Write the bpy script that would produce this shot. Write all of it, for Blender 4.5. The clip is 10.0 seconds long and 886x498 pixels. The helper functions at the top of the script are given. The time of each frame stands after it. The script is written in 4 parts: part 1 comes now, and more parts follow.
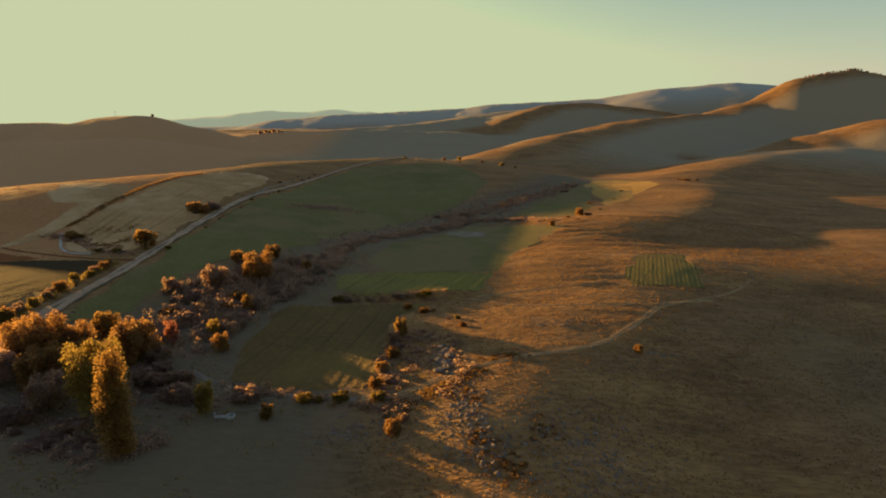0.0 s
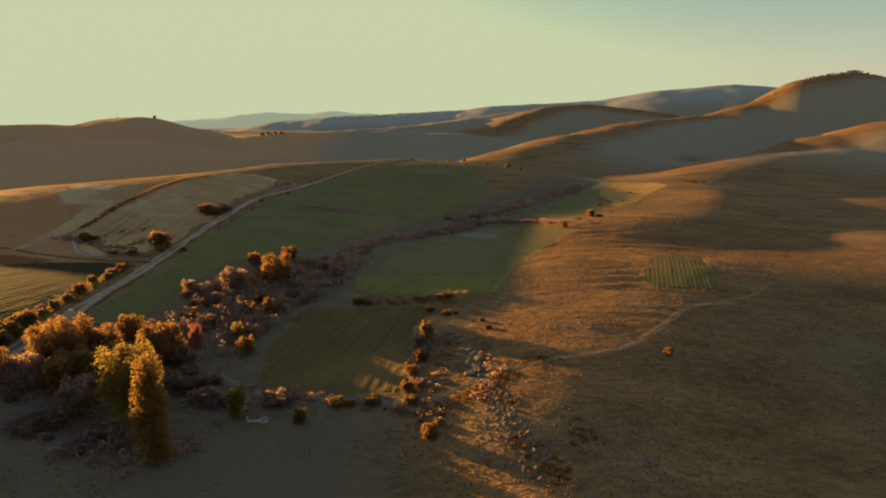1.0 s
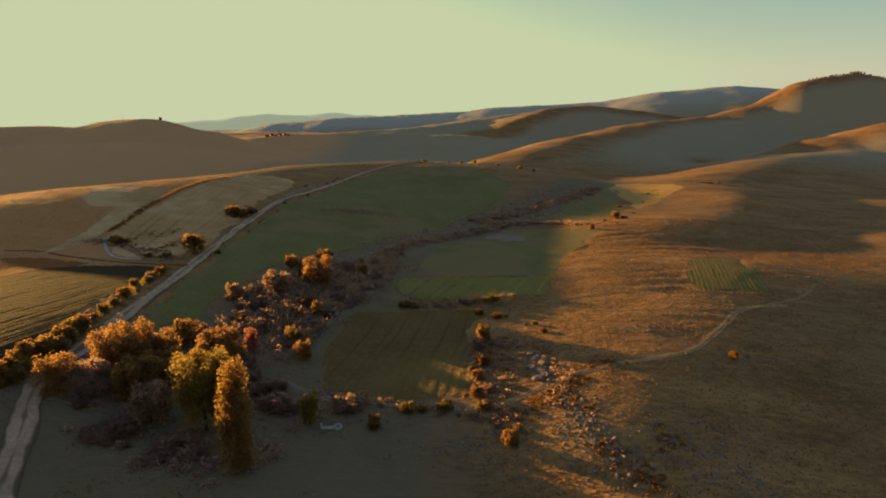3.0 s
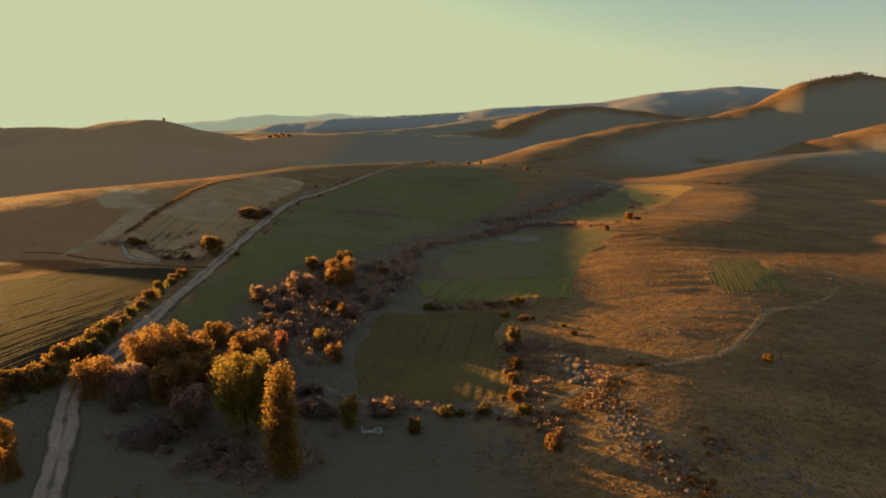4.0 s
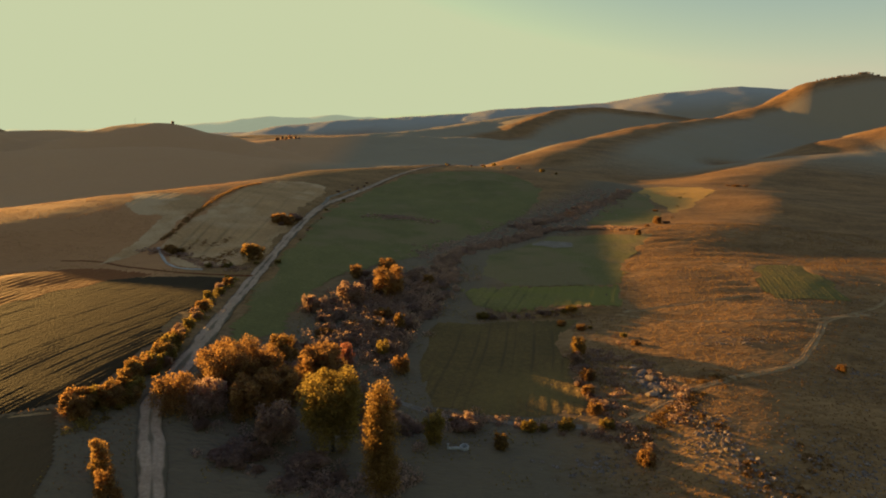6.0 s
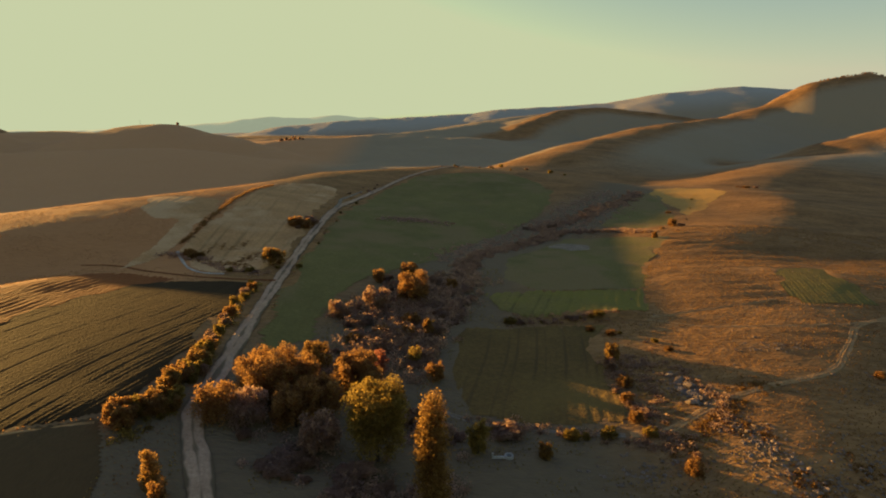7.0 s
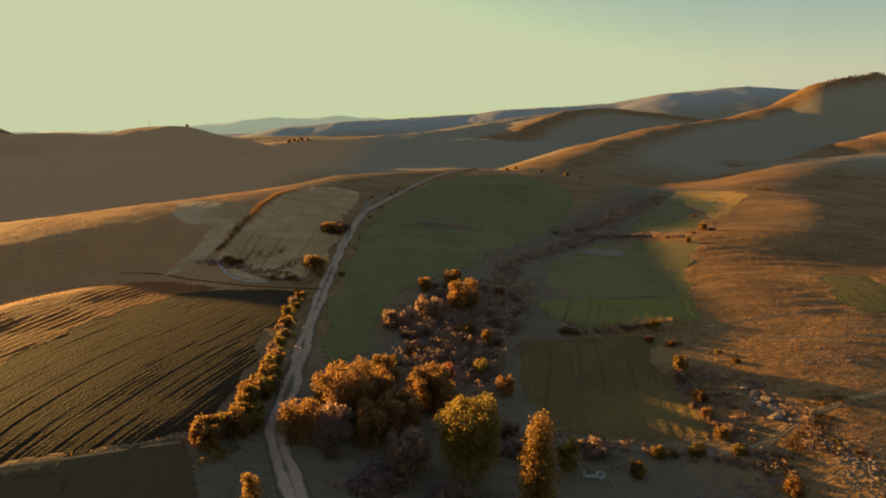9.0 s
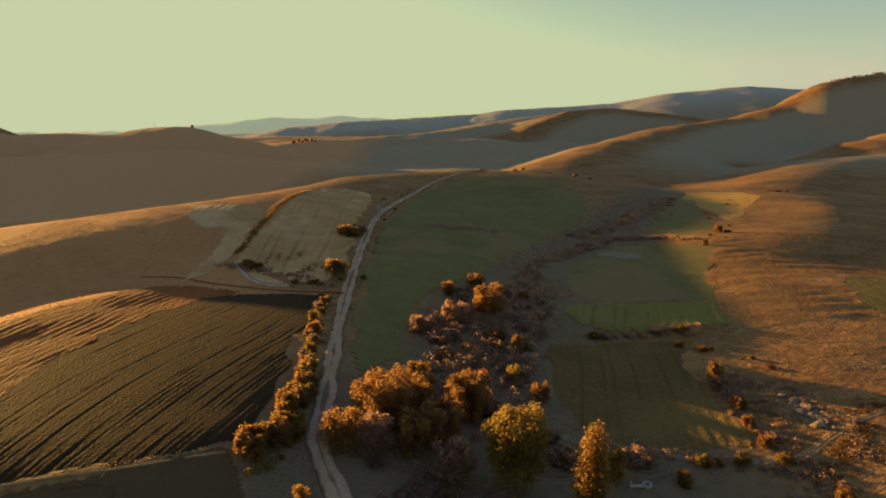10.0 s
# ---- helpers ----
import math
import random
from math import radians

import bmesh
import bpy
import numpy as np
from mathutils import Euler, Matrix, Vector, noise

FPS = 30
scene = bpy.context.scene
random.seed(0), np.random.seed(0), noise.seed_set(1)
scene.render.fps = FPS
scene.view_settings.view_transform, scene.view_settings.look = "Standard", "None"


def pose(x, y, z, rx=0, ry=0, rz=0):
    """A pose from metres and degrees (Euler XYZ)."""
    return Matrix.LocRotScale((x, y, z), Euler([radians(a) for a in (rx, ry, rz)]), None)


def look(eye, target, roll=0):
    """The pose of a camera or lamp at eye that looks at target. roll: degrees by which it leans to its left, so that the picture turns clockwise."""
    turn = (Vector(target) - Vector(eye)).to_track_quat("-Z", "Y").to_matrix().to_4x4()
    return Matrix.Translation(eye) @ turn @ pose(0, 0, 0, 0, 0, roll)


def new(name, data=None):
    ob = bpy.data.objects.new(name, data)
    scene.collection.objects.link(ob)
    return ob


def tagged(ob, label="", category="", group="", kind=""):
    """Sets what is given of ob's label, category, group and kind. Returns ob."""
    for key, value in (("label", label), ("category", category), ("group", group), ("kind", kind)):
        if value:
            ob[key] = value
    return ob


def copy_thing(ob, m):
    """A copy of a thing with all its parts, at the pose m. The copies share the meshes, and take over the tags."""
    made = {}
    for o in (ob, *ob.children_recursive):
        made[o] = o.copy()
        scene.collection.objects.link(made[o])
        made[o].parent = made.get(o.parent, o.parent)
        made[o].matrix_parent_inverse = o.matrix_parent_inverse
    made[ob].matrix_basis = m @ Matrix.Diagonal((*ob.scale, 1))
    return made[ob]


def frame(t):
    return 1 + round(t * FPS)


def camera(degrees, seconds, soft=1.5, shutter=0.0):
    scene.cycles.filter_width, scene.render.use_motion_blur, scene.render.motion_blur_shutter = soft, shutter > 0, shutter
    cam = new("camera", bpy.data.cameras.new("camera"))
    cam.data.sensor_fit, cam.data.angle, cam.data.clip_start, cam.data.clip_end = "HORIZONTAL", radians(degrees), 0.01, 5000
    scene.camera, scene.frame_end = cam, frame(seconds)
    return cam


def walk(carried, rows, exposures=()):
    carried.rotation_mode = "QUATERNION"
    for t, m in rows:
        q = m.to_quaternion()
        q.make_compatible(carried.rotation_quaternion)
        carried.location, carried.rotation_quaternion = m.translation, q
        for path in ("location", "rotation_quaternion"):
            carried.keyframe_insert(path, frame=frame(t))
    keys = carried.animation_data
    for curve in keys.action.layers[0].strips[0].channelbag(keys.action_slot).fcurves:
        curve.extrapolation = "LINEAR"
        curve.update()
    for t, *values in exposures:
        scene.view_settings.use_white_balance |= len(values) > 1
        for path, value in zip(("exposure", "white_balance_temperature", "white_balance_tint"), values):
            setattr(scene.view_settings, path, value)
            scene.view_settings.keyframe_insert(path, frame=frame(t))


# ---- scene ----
EXPOSURE = 2.22
cam = camera(74.0, 10.0, soft=1.9)
# seconds, place, tilt from straight down, lean, turn
ROWS = [
    (0.0, 0.00, -0.00, 60.00, 78.00, 0.00, -0.00),
    (0.5, -3.57, 0.58, 59.98, 78.08, -0.01, -0.07),
    (1.0, -7.18, 1.14, 59.91, 78.15, -0.01, -0.15),
    (1.5, -10.87, 1.73, 59.87, 78.21, 0.01, -0.20),
    (2.0, -14.64, 2.26, 59.85, 78.26, 0.02, -0.28),
    (2.5, -18.47, 2.73, 59.81, 78.28, 0.02, -0.34),
    (4.0, -30.30, 3.90, 60.16, 78.34, 0.07, -0.48),
    (4.5, -34.29, 4.41, 60.60, 78.36, 0.10, -0.48),
    (5.0, -38.30, 4.95, 61.14, 78.38, 0.15, -0.50),
    (5.5, -42.36, 5.47, 61.67, 78.40, 0.22, -0.52),
    (7.0, -54.61, 7.11, 63.58, 78.42, 0.35, -0.52),
    (7.5, -58.68, 7.77, 64.21, 78.42, 0.38, -0.52),
    (8.0, -62.77, 8.44, 64.85, 78.41, 0.40, -0.52),
    (8.5, -66.88, 9.05, 65.49, 78.41, 0.41, -0.53),
    (9.0, -71.02, 9.66, 66.10, 78.41, 0.43, -0.53),
    (9.5, -75.10, 10.34, 66.70, 78.41, 0.45, -0.52),
    (10.0, -79.06, 11.05, 67.31, 78.40, 0.47, -0.49),
]
walk(cam, [(t, pose(x, y, z, rx, ry, rz)) for t, x, y, z, rx, ry, rz in ROWS], exposures=[(0.0, EXPOSURE), (10.0, EXPOSURE)])

# ---- world, sun ----
SUN_TURN, SUN_UP = 51.0, 4.6          # degrees to the left of straight ahead, and above the horizon
world = bpy.data.worlds.new("evening_sky")
scene.world = world
world.use_nodes = True
wn, wl = world.node_tree.nodes, world.node_tree.links
wn.clear()
sky = wn.new("ShaderNodeTexSky")
sky.sky_type, sky.sun_disc = "NISHITA", False
sky.sun_elevation, sky.sun_rotation = radians(SUN_UP), radians(-SUN_TURN)
sky.altitude, sky.air_density, sky.dust_density, sky.ozone_density = 700, 1.0, 1.5, 2.0
tint = wn.new("ShaderNodeMix")
tint.data_type, tint.blend_type = "RGBA", "MULTIPLY"
tint.inputs[0].default_value = 1.0
tint.inputs[7].default_value = (1.10, 0.85, 1.0, 1)
cap = wn.new("ShaderNodeVectorMath")
cap.operation = "MINIMUM"
SKY = 0.075
cap.inputs[1].default_value = (0.1238 / SKY, 0.1353 / SKY, 0.0824 / SKY)
back = wn.new("ShaderNodeBackground")
back.inputs[1].default_value = SKY
wout = wn.new("ShaderNodeOutputWorld")
wl.new(sky.outputs[0], tint.inputs[6])
wl.new(tint.outputs[2], cap.inputs[0])
wl.new(cap.outputs[0], back.inputs[0])
wl.new(back.outputs[0], wout.inputs[0])

sun = new("sun", bpy.data.lights.new("sun", "SUN"))
sun.data.energy, sun.data.angle, sun.data.color = 2.8, radians(0.6), (1.0, 0.55, 0.14)
sun_way = Vector((-math.sin(radians(SUN_TURN)) * math.cos(radians(SUN_UP)), math.cos(radians(SUN_TURN)) * math.cos(radians(SUN_UP)), math.sin(radians(SUN_UP))))
sun.matrix_world = look(tuple(sun_way * 900), (0, 0, 0))


# ---- materials ----
def material(name, tones, scale, fine, rough=0.9, bump=0.4, bump_scale=None, translucent=0.0, island=0.0, stretch=(1, 1, 1), sheen=0.0):
    """A rough natural surface: two noises mix its tones, a third roughens it. tones: three colours, dark to light."""
    m = bpy.data.materials.new(name)
    m.use_nodes = True
    n, l = m.node_tree.nodes, m.node_tree.links
    bsdf = n["Principled BSDF"]
    bsdf.inputs["Roughness"].default_value = rough
    bsdf.inputs["Specular IOR Level"].default_value = 0.15
    if sheen:
        bsdf.inputs["Sheen Weight"].default_value = sheen
        bsdf.inputs["Sheen Roughness"].default_value = 0.5
    geo, mapping = n.new("ShaderNodeNewGeometry"), n.new("ShaderNodeMapping")
    mapping.inputs["Scale"].default_value = stretch
    l.new(geo.outputs["Position"], mapping.inputs[0])
    big, small = n.new("ShaderNodeTexNoise"), n.new("ShaderNodeTexNoise")
    for tex, size, detail in ((big, scale, 5), (small, fine, 6)):
        tex.inputs["Scale"].default_value, tex.inputs["Detail"].default_value = size, detail
        tex.inputs["Roughness"].default_value = 0.65
        l.new(mapping.outputs[0], tex.inputs["Vector"])
    add = n.new("ShaderNodeMath")
    add.operation = "ADD"
    l.new(big.outputs[0], add.inputs[0])
    l.new(small.outputs[0], add.inputs[1])
    last = add
    if island:
        part_random = n.new("ShaderNodeMath")
        part_random.operation = "MULTIPLY_ADD"
        part_random.inputs[1].default_value = island
        l.new(geo.outputs["Random Per Island"], part_random.inputs[0])
        l.new(add.outputs[0], part_random.inputs[2])
        minus = n.new("ShaderNodeMath")
        minus.operation = "SUBTRACT"
        minus.inputs[1].default_value = island / 2
        l.new(part_random.outputs[0], minus.inputs[0])
        last = minus
    half = n.new("ShaderNodeMath")
    half.operation = "MULTIPLY"
    half.inputs[1].default_value = 0.5
    l.new(last.outputs[0], half.inputs[0])
    ramp = n.new("ShaderNodeValToRGB")
    ramp.color_ramp.elements[0].position, ramp.color_ramp.elements[1].position = 0.34, 0.66
    ramp.color_ramp.elements[0].color = (*tones[0], 1)
    ramp.color_ramp.elements[1].color = (*tones[2], 1)
    ramp.color_ramp.elements.new(0.5).color = (*tones[1], 1)
    l.new(half.outputs[0], ramp.inputs[0])
    l.new(ramp.outputs[0], bsdf.inputs["Base Color"])
    if bump:
        rough_noise, b = n.new("ShaderNodeTexNoise"), n.new("ShaderNodeBump")
        rough_noise.inputs["Scale"].default_value, rough_noise.inputs["Detail"].default_value = bump_scale or fine * 2, 4
        l.new(mapping.outputs[0], rough_noise.inputs["Vector"])
        b.inputs["Strength"].default_value, b.inputs["Distance"].default_value = 1.0, bump
        l.new(rough_noise.outputs[0], b.inputs["Height"])
        l.new(b.outputs[0], bsdf.inputs["Normal"])
    if translucent:
        t, mix = n.new("ShaderNodeBsdfTranslucent"), n.new("ShaderNodeMixShader")
        l.new(ramp.outputs[0], t.inputs[0])
        mix.inputs[0].default_value = translucent
        l.new(bsdf.outputs[0], mix.inputs[1])
        l.new(t.outputs[0], mix.inputs[2])
        l.new(mix.outputs[0], n["Material Output"].inputs[0])
    return m


DRY = material("dry_pasture", ((0.127, 0.068, 0.025), (0.264, 0.143, 0.049), (0.420, 0.231, 0.082)), 0.07, 0.8, bump=0.6, bump_scale=1.4, stretch=(0.372, 0.880, 0.860))


def covered(m, layers, name="cover"):
    """Mixes further tones into a ground material where the mesh marks plants, soil or painted shade and haze."""
    n, l = m.node_tree.nodes, m.node_tree.links
    bsdf = n["Principled BSDF"]
    attribute, split = n.new("ShaderNodeAttribute"), n.new("ShaderNodeSeparateColor")
    attribute.attribute_name = name
    l.new(attribute.outputs["Color"], split.inputs[0])
    color = bsdf.inputs["Base Color"].links[0].from_socket
    noise_value = [k for k in n if k.type == "TEX_NOISE"][1].outputs[0]
    for channel, (dark, light) in enumerate(layers):
        tone, mix, edge = n.new("ShaderNodeMix"), n.new("ShaderNodeMix"), n.new("ShaderNodeMath")
        tone.data_type = mix.data_type = "RGBA"
        tone.inputs[6].default_value, tone.inputs[7].default_value = (*dark, 1), (*light, 1)
        l.new(noise_value, tone.inputs[0])
        edge.operation, edge.use_clamp = "MULTIPLY_ADD", True
        l.new(split.outputs[channel], edge.inputs[0])
        edge.inputs[1].default_value = 1.5
        shift = n.new("ShaderNodeMath")
        shift.operation = "MULTIPLY_ADD"
        l.new(noise_value, shift.inputs[0])
        shift.inputs[1].default_value, shift.inputs[2].default_value = 0.9, -0.7
        l.new(shift.outputs[0], edge.inputs[2])
        l.new(edge.outputs[0], mix.inputs[0])
        l.new(color, mix.inputs[6])
        l.new(tone.outputs[2], mix.inputs[7])
        color = mix.outputs[2]
    l.new(color, bsdf.inputs["Base Color"])


# Layers: valley plants with painted shade, hillside shade and haze, far haze.
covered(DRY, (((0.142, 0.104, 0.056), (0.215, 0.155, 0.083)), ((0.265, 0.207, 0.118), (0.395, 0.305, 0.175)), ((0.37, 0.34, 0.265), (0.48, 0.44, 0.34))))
# Warm haze over the left hills, put into the ground's colour.
covered(DRY, (((0.47, 0.245, 0.100), (0.63, 0.345, 0.15)), ((0.38, 0.176, 0.062), (0.57, 0.272, 0.10))), "haze_tint")
GREEN = material("green_meadow", ((0.121, 0.109, 0.032), (0.168, 0.145, 0.041), (0.235, 0.195, 0.059)), 0.03, 0.9, bump=0.5, bump_scale=1.8)
CROP = material("young_crop", ((0.125, 0.105, 0.028), (0.19, 0.155, 0.04), (0.27, 0.215, 0.055)), 0.05, 0.8, bump=0.5, bump_scale=1.5)
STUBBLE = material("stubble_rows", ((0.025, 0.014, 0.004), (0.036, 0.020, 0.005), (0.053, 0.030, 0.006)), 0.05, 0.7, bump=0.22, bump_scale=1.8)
GOLD = material("golden_stubble", ((0.338, 0.185, 0.045), (0.481, 0.274, 0.068), (0.624, 0.370, 0.099)), 0.05, 0.7, bump=0.5, bump_scale=1.5)
covered(GOLD, (((0.169, 0.090, 0.027), (0.260, 0.140, 0.041)), ((0.429, 0.252, 0.059), (0.572, 0.336, 0.081))))
SOWN = material("sown_olive", ((0.078, 0.050, 0.022), (0.106, 0.068, 0.027), (0.146, 0.092, 0.037)), 0.05, 0.7, bump=0.22, bump_scale=1.8)
HAY = material("mown_hay", ((0.135, 0.043, 0.010), (0.211, 0.066, 0.015), (0.296, 0.098, 0.024)), 0.06, 0.8, bump=0.5, bump_scale=1.5, stretch=(0.867, 0.174, 0.475))
covered(SOWN, (((0.050, 0.031, 0.015), (0.067, 0.042, 0.019)), ((0.090, 0.056, 0.023), (0.129, 0.078, 0.031))))
covered(HAY, (((0.075, 0.027, 0.009), (0.119, 0.039, 0.012)), ((0.203, 0.066, 0.015), (0.288, 0.098, 0.024))))
PLOUGHED = material("ploughed_soil", ((0.321, 0.180, 0.066), (0.463, 0.261, 0.101), (0.641, 0.367, 0.145)), 0.04, 0.8, bump=0.4, bump_scale=2)
covered(GREEN, (((0.100, 0.097, 0.026), (0.143, 0.131, 0.035)), ((0.185, 0.138, 0.052), (0.252, 0.186, 0.071))))
covered(CROP, (((0.075, 0.067, 0.018), (0.112, 0.094, 0.026)), ((0.169, 0.154, 0.029), (0.250, 0.210, 0.040))))
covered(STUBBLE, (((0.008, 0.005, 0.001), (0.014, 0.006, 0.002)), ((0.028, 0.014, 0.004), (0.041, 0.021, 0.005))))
covered(PLOUGHED, (((0.188, 0.120, 0.046), (0.267, 0.168, 0.061)), ((0.501, 0.315, 0.143), (0.659, 0.419, 0.197))))
MOWN = material("mown_grass", ((0.109, 0.073, 0.020), (0.152, 0.095, 0.028), (0.220, 0.133, 0.037)), 0.05, 0.8, bump=0.5, bump_scale=1.5)
covered(MOWN, (((0.060, 0.041, 0.017), (0.096, 0.060, 0.022)), ((0.164, 0.111, 0.029), (0.232, 0.146, 0.041))))
PLOT = material("golden_crop", ((0.10, 0.082, 0.022), (0.15, 0.118, 0.03), (0.215, 0.165, 0.042)), 0.05, 0.8, bump=0.5, bump_scale=1.5)
covered(PLOT, (((0.06, 0.052, 0.016), (0.09, 0.072, 0.022)), ((0.145, 0.12, 0.028), (0.20, 0.16, 0.036))))
DIRT = material("dirt_road", ((0.316, 0.205, 0.119), (0.455, 0.304, 0.181), (0.631, 0.438, 0.275)), 0.12, 1.2, bump=0.3, bump_scale=3)
covered(DIRT, (((0.12, 0.09, 0.05), (0.19, 0.14, 0.075)),))
PATH = material("worn_grass", ((0.26, 0.155, 0.062), (0.37, 0.23, 0.095), (0.48, 0.31, 0.14)), 0.2, 1.0, bump=0.3)
BARE = material("bare_earth", ((0.144, 0.112, 0.070), (0.230, 0.182, 0.122), (0.331, 0.273, 0.186)), 0.2, 1.0, bump=0.3)
STONE = material("limestone", ((0.131, 0.097, 0.069), (0.235, 0.178, 0.130), (0.393, 0.306, 0.237)), 0.5, 3.0, bump=0.6, bump_scale=4)
WHITEWASH = material("whitewashed_stone", ((0.30, 0.28, 0.25), (0.46, 0.43, 0.39), (0.62, 0.59, 0.54)), 0.6, 3.0, bump=0.4)
covered(BARE, (((0.12, 0.09, 0.05), (0.18, 0.13, 0.07)),))
covered(PATH, (((0.16, 0.095, 0.038), (0.25, 0.15, 0.06)),))
BARK = material("bark", ((0.035, 0.026, 0.018), (0.075, 0.055, 0.036), (0.13, 0.10, 0.07)), 0.8, 5.0, bump=0.8, stretch=(1, 1, 0.25))
WATER = material("stream_gravel", ((0.300, 0.260, 0.205), (0.450, 0.400, 0.320), (0.600, 0.539, 0.426)), 0.3, 2.0, bump=0.3)


def leaves(name, a, b, c):
    return material(name, (a, b, c), 0.25, 1.2, rough=0.7, bump=0, translucent=0.78, island=0.34)


ORANGE_LEAF = leaves("orange_leaves", (0.237, 0.124, 0.047), (0.367, 0.204, 0.074), (0.498, 0.298, 0.107))
YELLOW_LEAF = leaves("yellow_leaves", (0.166, 0.095, 0.029), (0.330, 0.199, 0.061), (0.534, 0.332, 0.120))
OLIVE_LEAF = leaves("olive_leaves", (0.187, 0.132, 0.035), (0.323, 0.230, 0.061), (0.494, 0.348, 0.095))
HEATH = leaves("bracken", (0.16, 0.085, 0.028), (0.24, 0.13, 0.042), (0.33, 0.19, 0.06))
BROWN_LEAF = leaves("brown_leaves", (0.281, 0.182, 0.129), (0.405, 0.265, 0.182), (0.548, 0.358, 0.236))
RED_LEAF = leaves("red_leaves", (0.264, 0.111, 0.072), (0.380, 0.156, 0.104), (0.512, 0.221, 0.143))
GREY_LEAF = leaves("grey_twigs", (0.312, 0.210, 0.161), (0.446, 0.303, 0.227), (0.605, 0.411, 0.300))
STRAW = leaves("straw", (0.205, 0.113, 0.041), (0.307, 0.174, 0.065), (0.428, 0.251, 0.095))


# ---- the lie of the land ----
def smooth_max(a, b, k):
    h = np.clip(0.5 + 0.5 * (a - b) / k, 0, 1)
    return b + (a - b) * h + k * h * (1 - h)


def ridge(x, y, slope, soft, crest, behind=None):
    """A hill range: a crest line with heights, rounded over soft metres and falling by slope on both sides, or by behind on its left."""
    best, nearest, fall = np.full(x.shape, -1e9), np.full(x.shape, 1e18), np.full(x.shape, float(slope))
    spans = []
    for a, b in zip(crest[:-1], crest[1:]):
        dx, dy = b[0] - a[0], b[1] - a[1]
        t = np.clip(((x - a[0]) * dx + (y - a[1]) * dy) / (dx * dx + dy * dy), 0, 1)
        d2 = (x - a[0] - t * dx) ** 2 + (y - a[1] - t * dy) ** 2
        if behind is not None:
            fall = np.where(d2 < nearest, np.where(dx * (y - a[1]) - dy * (x - a[0]) > 0, behind, slope), fall)
            nearest = np.minimum(nearest, d2)
        spans.append((a[2] + (b[2] - a[2]) * t, np.sqrt(d2 + soft * soft) - soft))
    for top, away in spans:
        best = np.maximum(best, top - fall * away)
    return best


def lattice(i, j, seed):
    v = np.sin(i * 127.1 + j * 311.7 + seed * 74.7) * 43758.5453
    return v - np.floor(v)


def value_noise(x, y, size, seed):
    u, v = x / size, y / size
    i, j = np.floor(u), np.floor(v)
    u, v = u - i, v - j
    u, v = u * u * u * (u * (6 * u - 15) + 10), v * v * v * (v * (6 * v - 15) + 10)
    low = lattice(i, j, seed) * (1 - u) + lattice(i + 1, j, seed) * u
    high = lattice(i, j + 1, seed) * (1 - u) + lattice(i + 1, j + 1, seed) * u
    return (low * (1 - v) + high * v) * 2 - 1


ROAD_CREST = (0.1, 25, [(-440, 245, 8), (-340, 282, 14), (-293, 301, 18.8), (-265, 312, 22.2), (-247, 323, 23.8), (-230, 332, 26), (-213, 338, 27.4), (-184, 388, 28), (-168, 450, 27.2), (-148, 522, 28.2), (-60, 570, 29.6), (10, 650, 20.5), (75, 816, 16)], 0.34)
# First two crest points are out of view, raised to shade the slopes below.
TREE_HILL = (0.38, 60, [(-1150, 930, 96), (-890, 985, 82), (-790, 1010, 42), (-660, 1050, 48), (-560, 1015, 70), (-505, 1000, 72), (-440, 990, 60), (-336, 950, 32), (-254, 880, 10)])
FRONT_SPUR = (0.16, 30, [(-1000, 700, 30), (-600, 790, 37), (-420, 783, 41), (-370, 790, 32)])
BACK_HILL = (0.2, 80, [(-1500, 1600, 45), (-1030, 1500, 64), (-900, 1500, 60), (-700, 1500, 50)])
RIGHT_SPUR = (0.2, 40, [(150, 540, 8), (244, 572, 16), (302, 620, 20), (400, 740, 24), (520, 800, 30)])
RIGHT_RIDGE = (0.4, 60, [(390, 850, 8), (450, 838, 20), (500, 858, 29), (576, 892, 46), (671, 900, 67), (820, 900, 92), (1100, 850, 115)])
PEAK_RIDGE = (0.36, 60, [(48, 757, 14), (118, 800, 33), (190, 905, 44), (261, 1010, 51), (304, 1060, 59), (355, 1105, 67), (450, 1250, 72), (640, 1441, 86), (735, 1490, 107)])
PEAK = (0.68, 35, [(640, 1441, 82), (735, 1490, 106), (888, 1510, 172), (1010, 1513, 193), (1160, 1500, 160), (1500, 1400, 150)])
MID_RIDGE = (0.2, 60, [(-330, 1250, 45), (-130, 1400, 52), (0, 1600, 68), (107, 1800, 86), (220, 1950, 100), (420, 2050, 120)])
MID_SPUR = (0.40, 14, [(60, 1380, 20), (100, 1440, 39), (203, 1597, 85), (300, 1720, 114), (430, 1760, 122), (560, 1720, 104), (700, 1700, 85)], 0.26)
LONG_RIDGE = (0.25, 60, [(-885, 2600, 48), (-685, 2600, 80), (-460, 2600, 98), (-235, 2600, 110), (115, 2600, 126), (215, 2600, 142), (440, 2600, 152), (665, 2600, 166), (940, 2600, 208), (1240, 2600, 232), (1445, 2600, 220), (1900, 2600, 200)])
# Knoll out of view, added to shade the near left foreground.
SHADE_KNOLL = (0.35, 15, [(-345, 130, 34), (-400, 60, 44)])
# Unseen hill, added so that the front spur lies in shade.
SHADE_HILL = (0.5, 30, [(-1645, 1640, 170), (-1585, 1735, 170)])
RANGES = [SHADE_KNOLL, SHADE_HILL, ROAD_CREST, TREE_HILL, FRONT_SPUR, BACK_HILL, RIGHT_SPUR, RIGHT_RIDGE, PEAK_RIDGE, PEAK, MID_RIDGE, MID_SPUR, LONG_RIDGE]

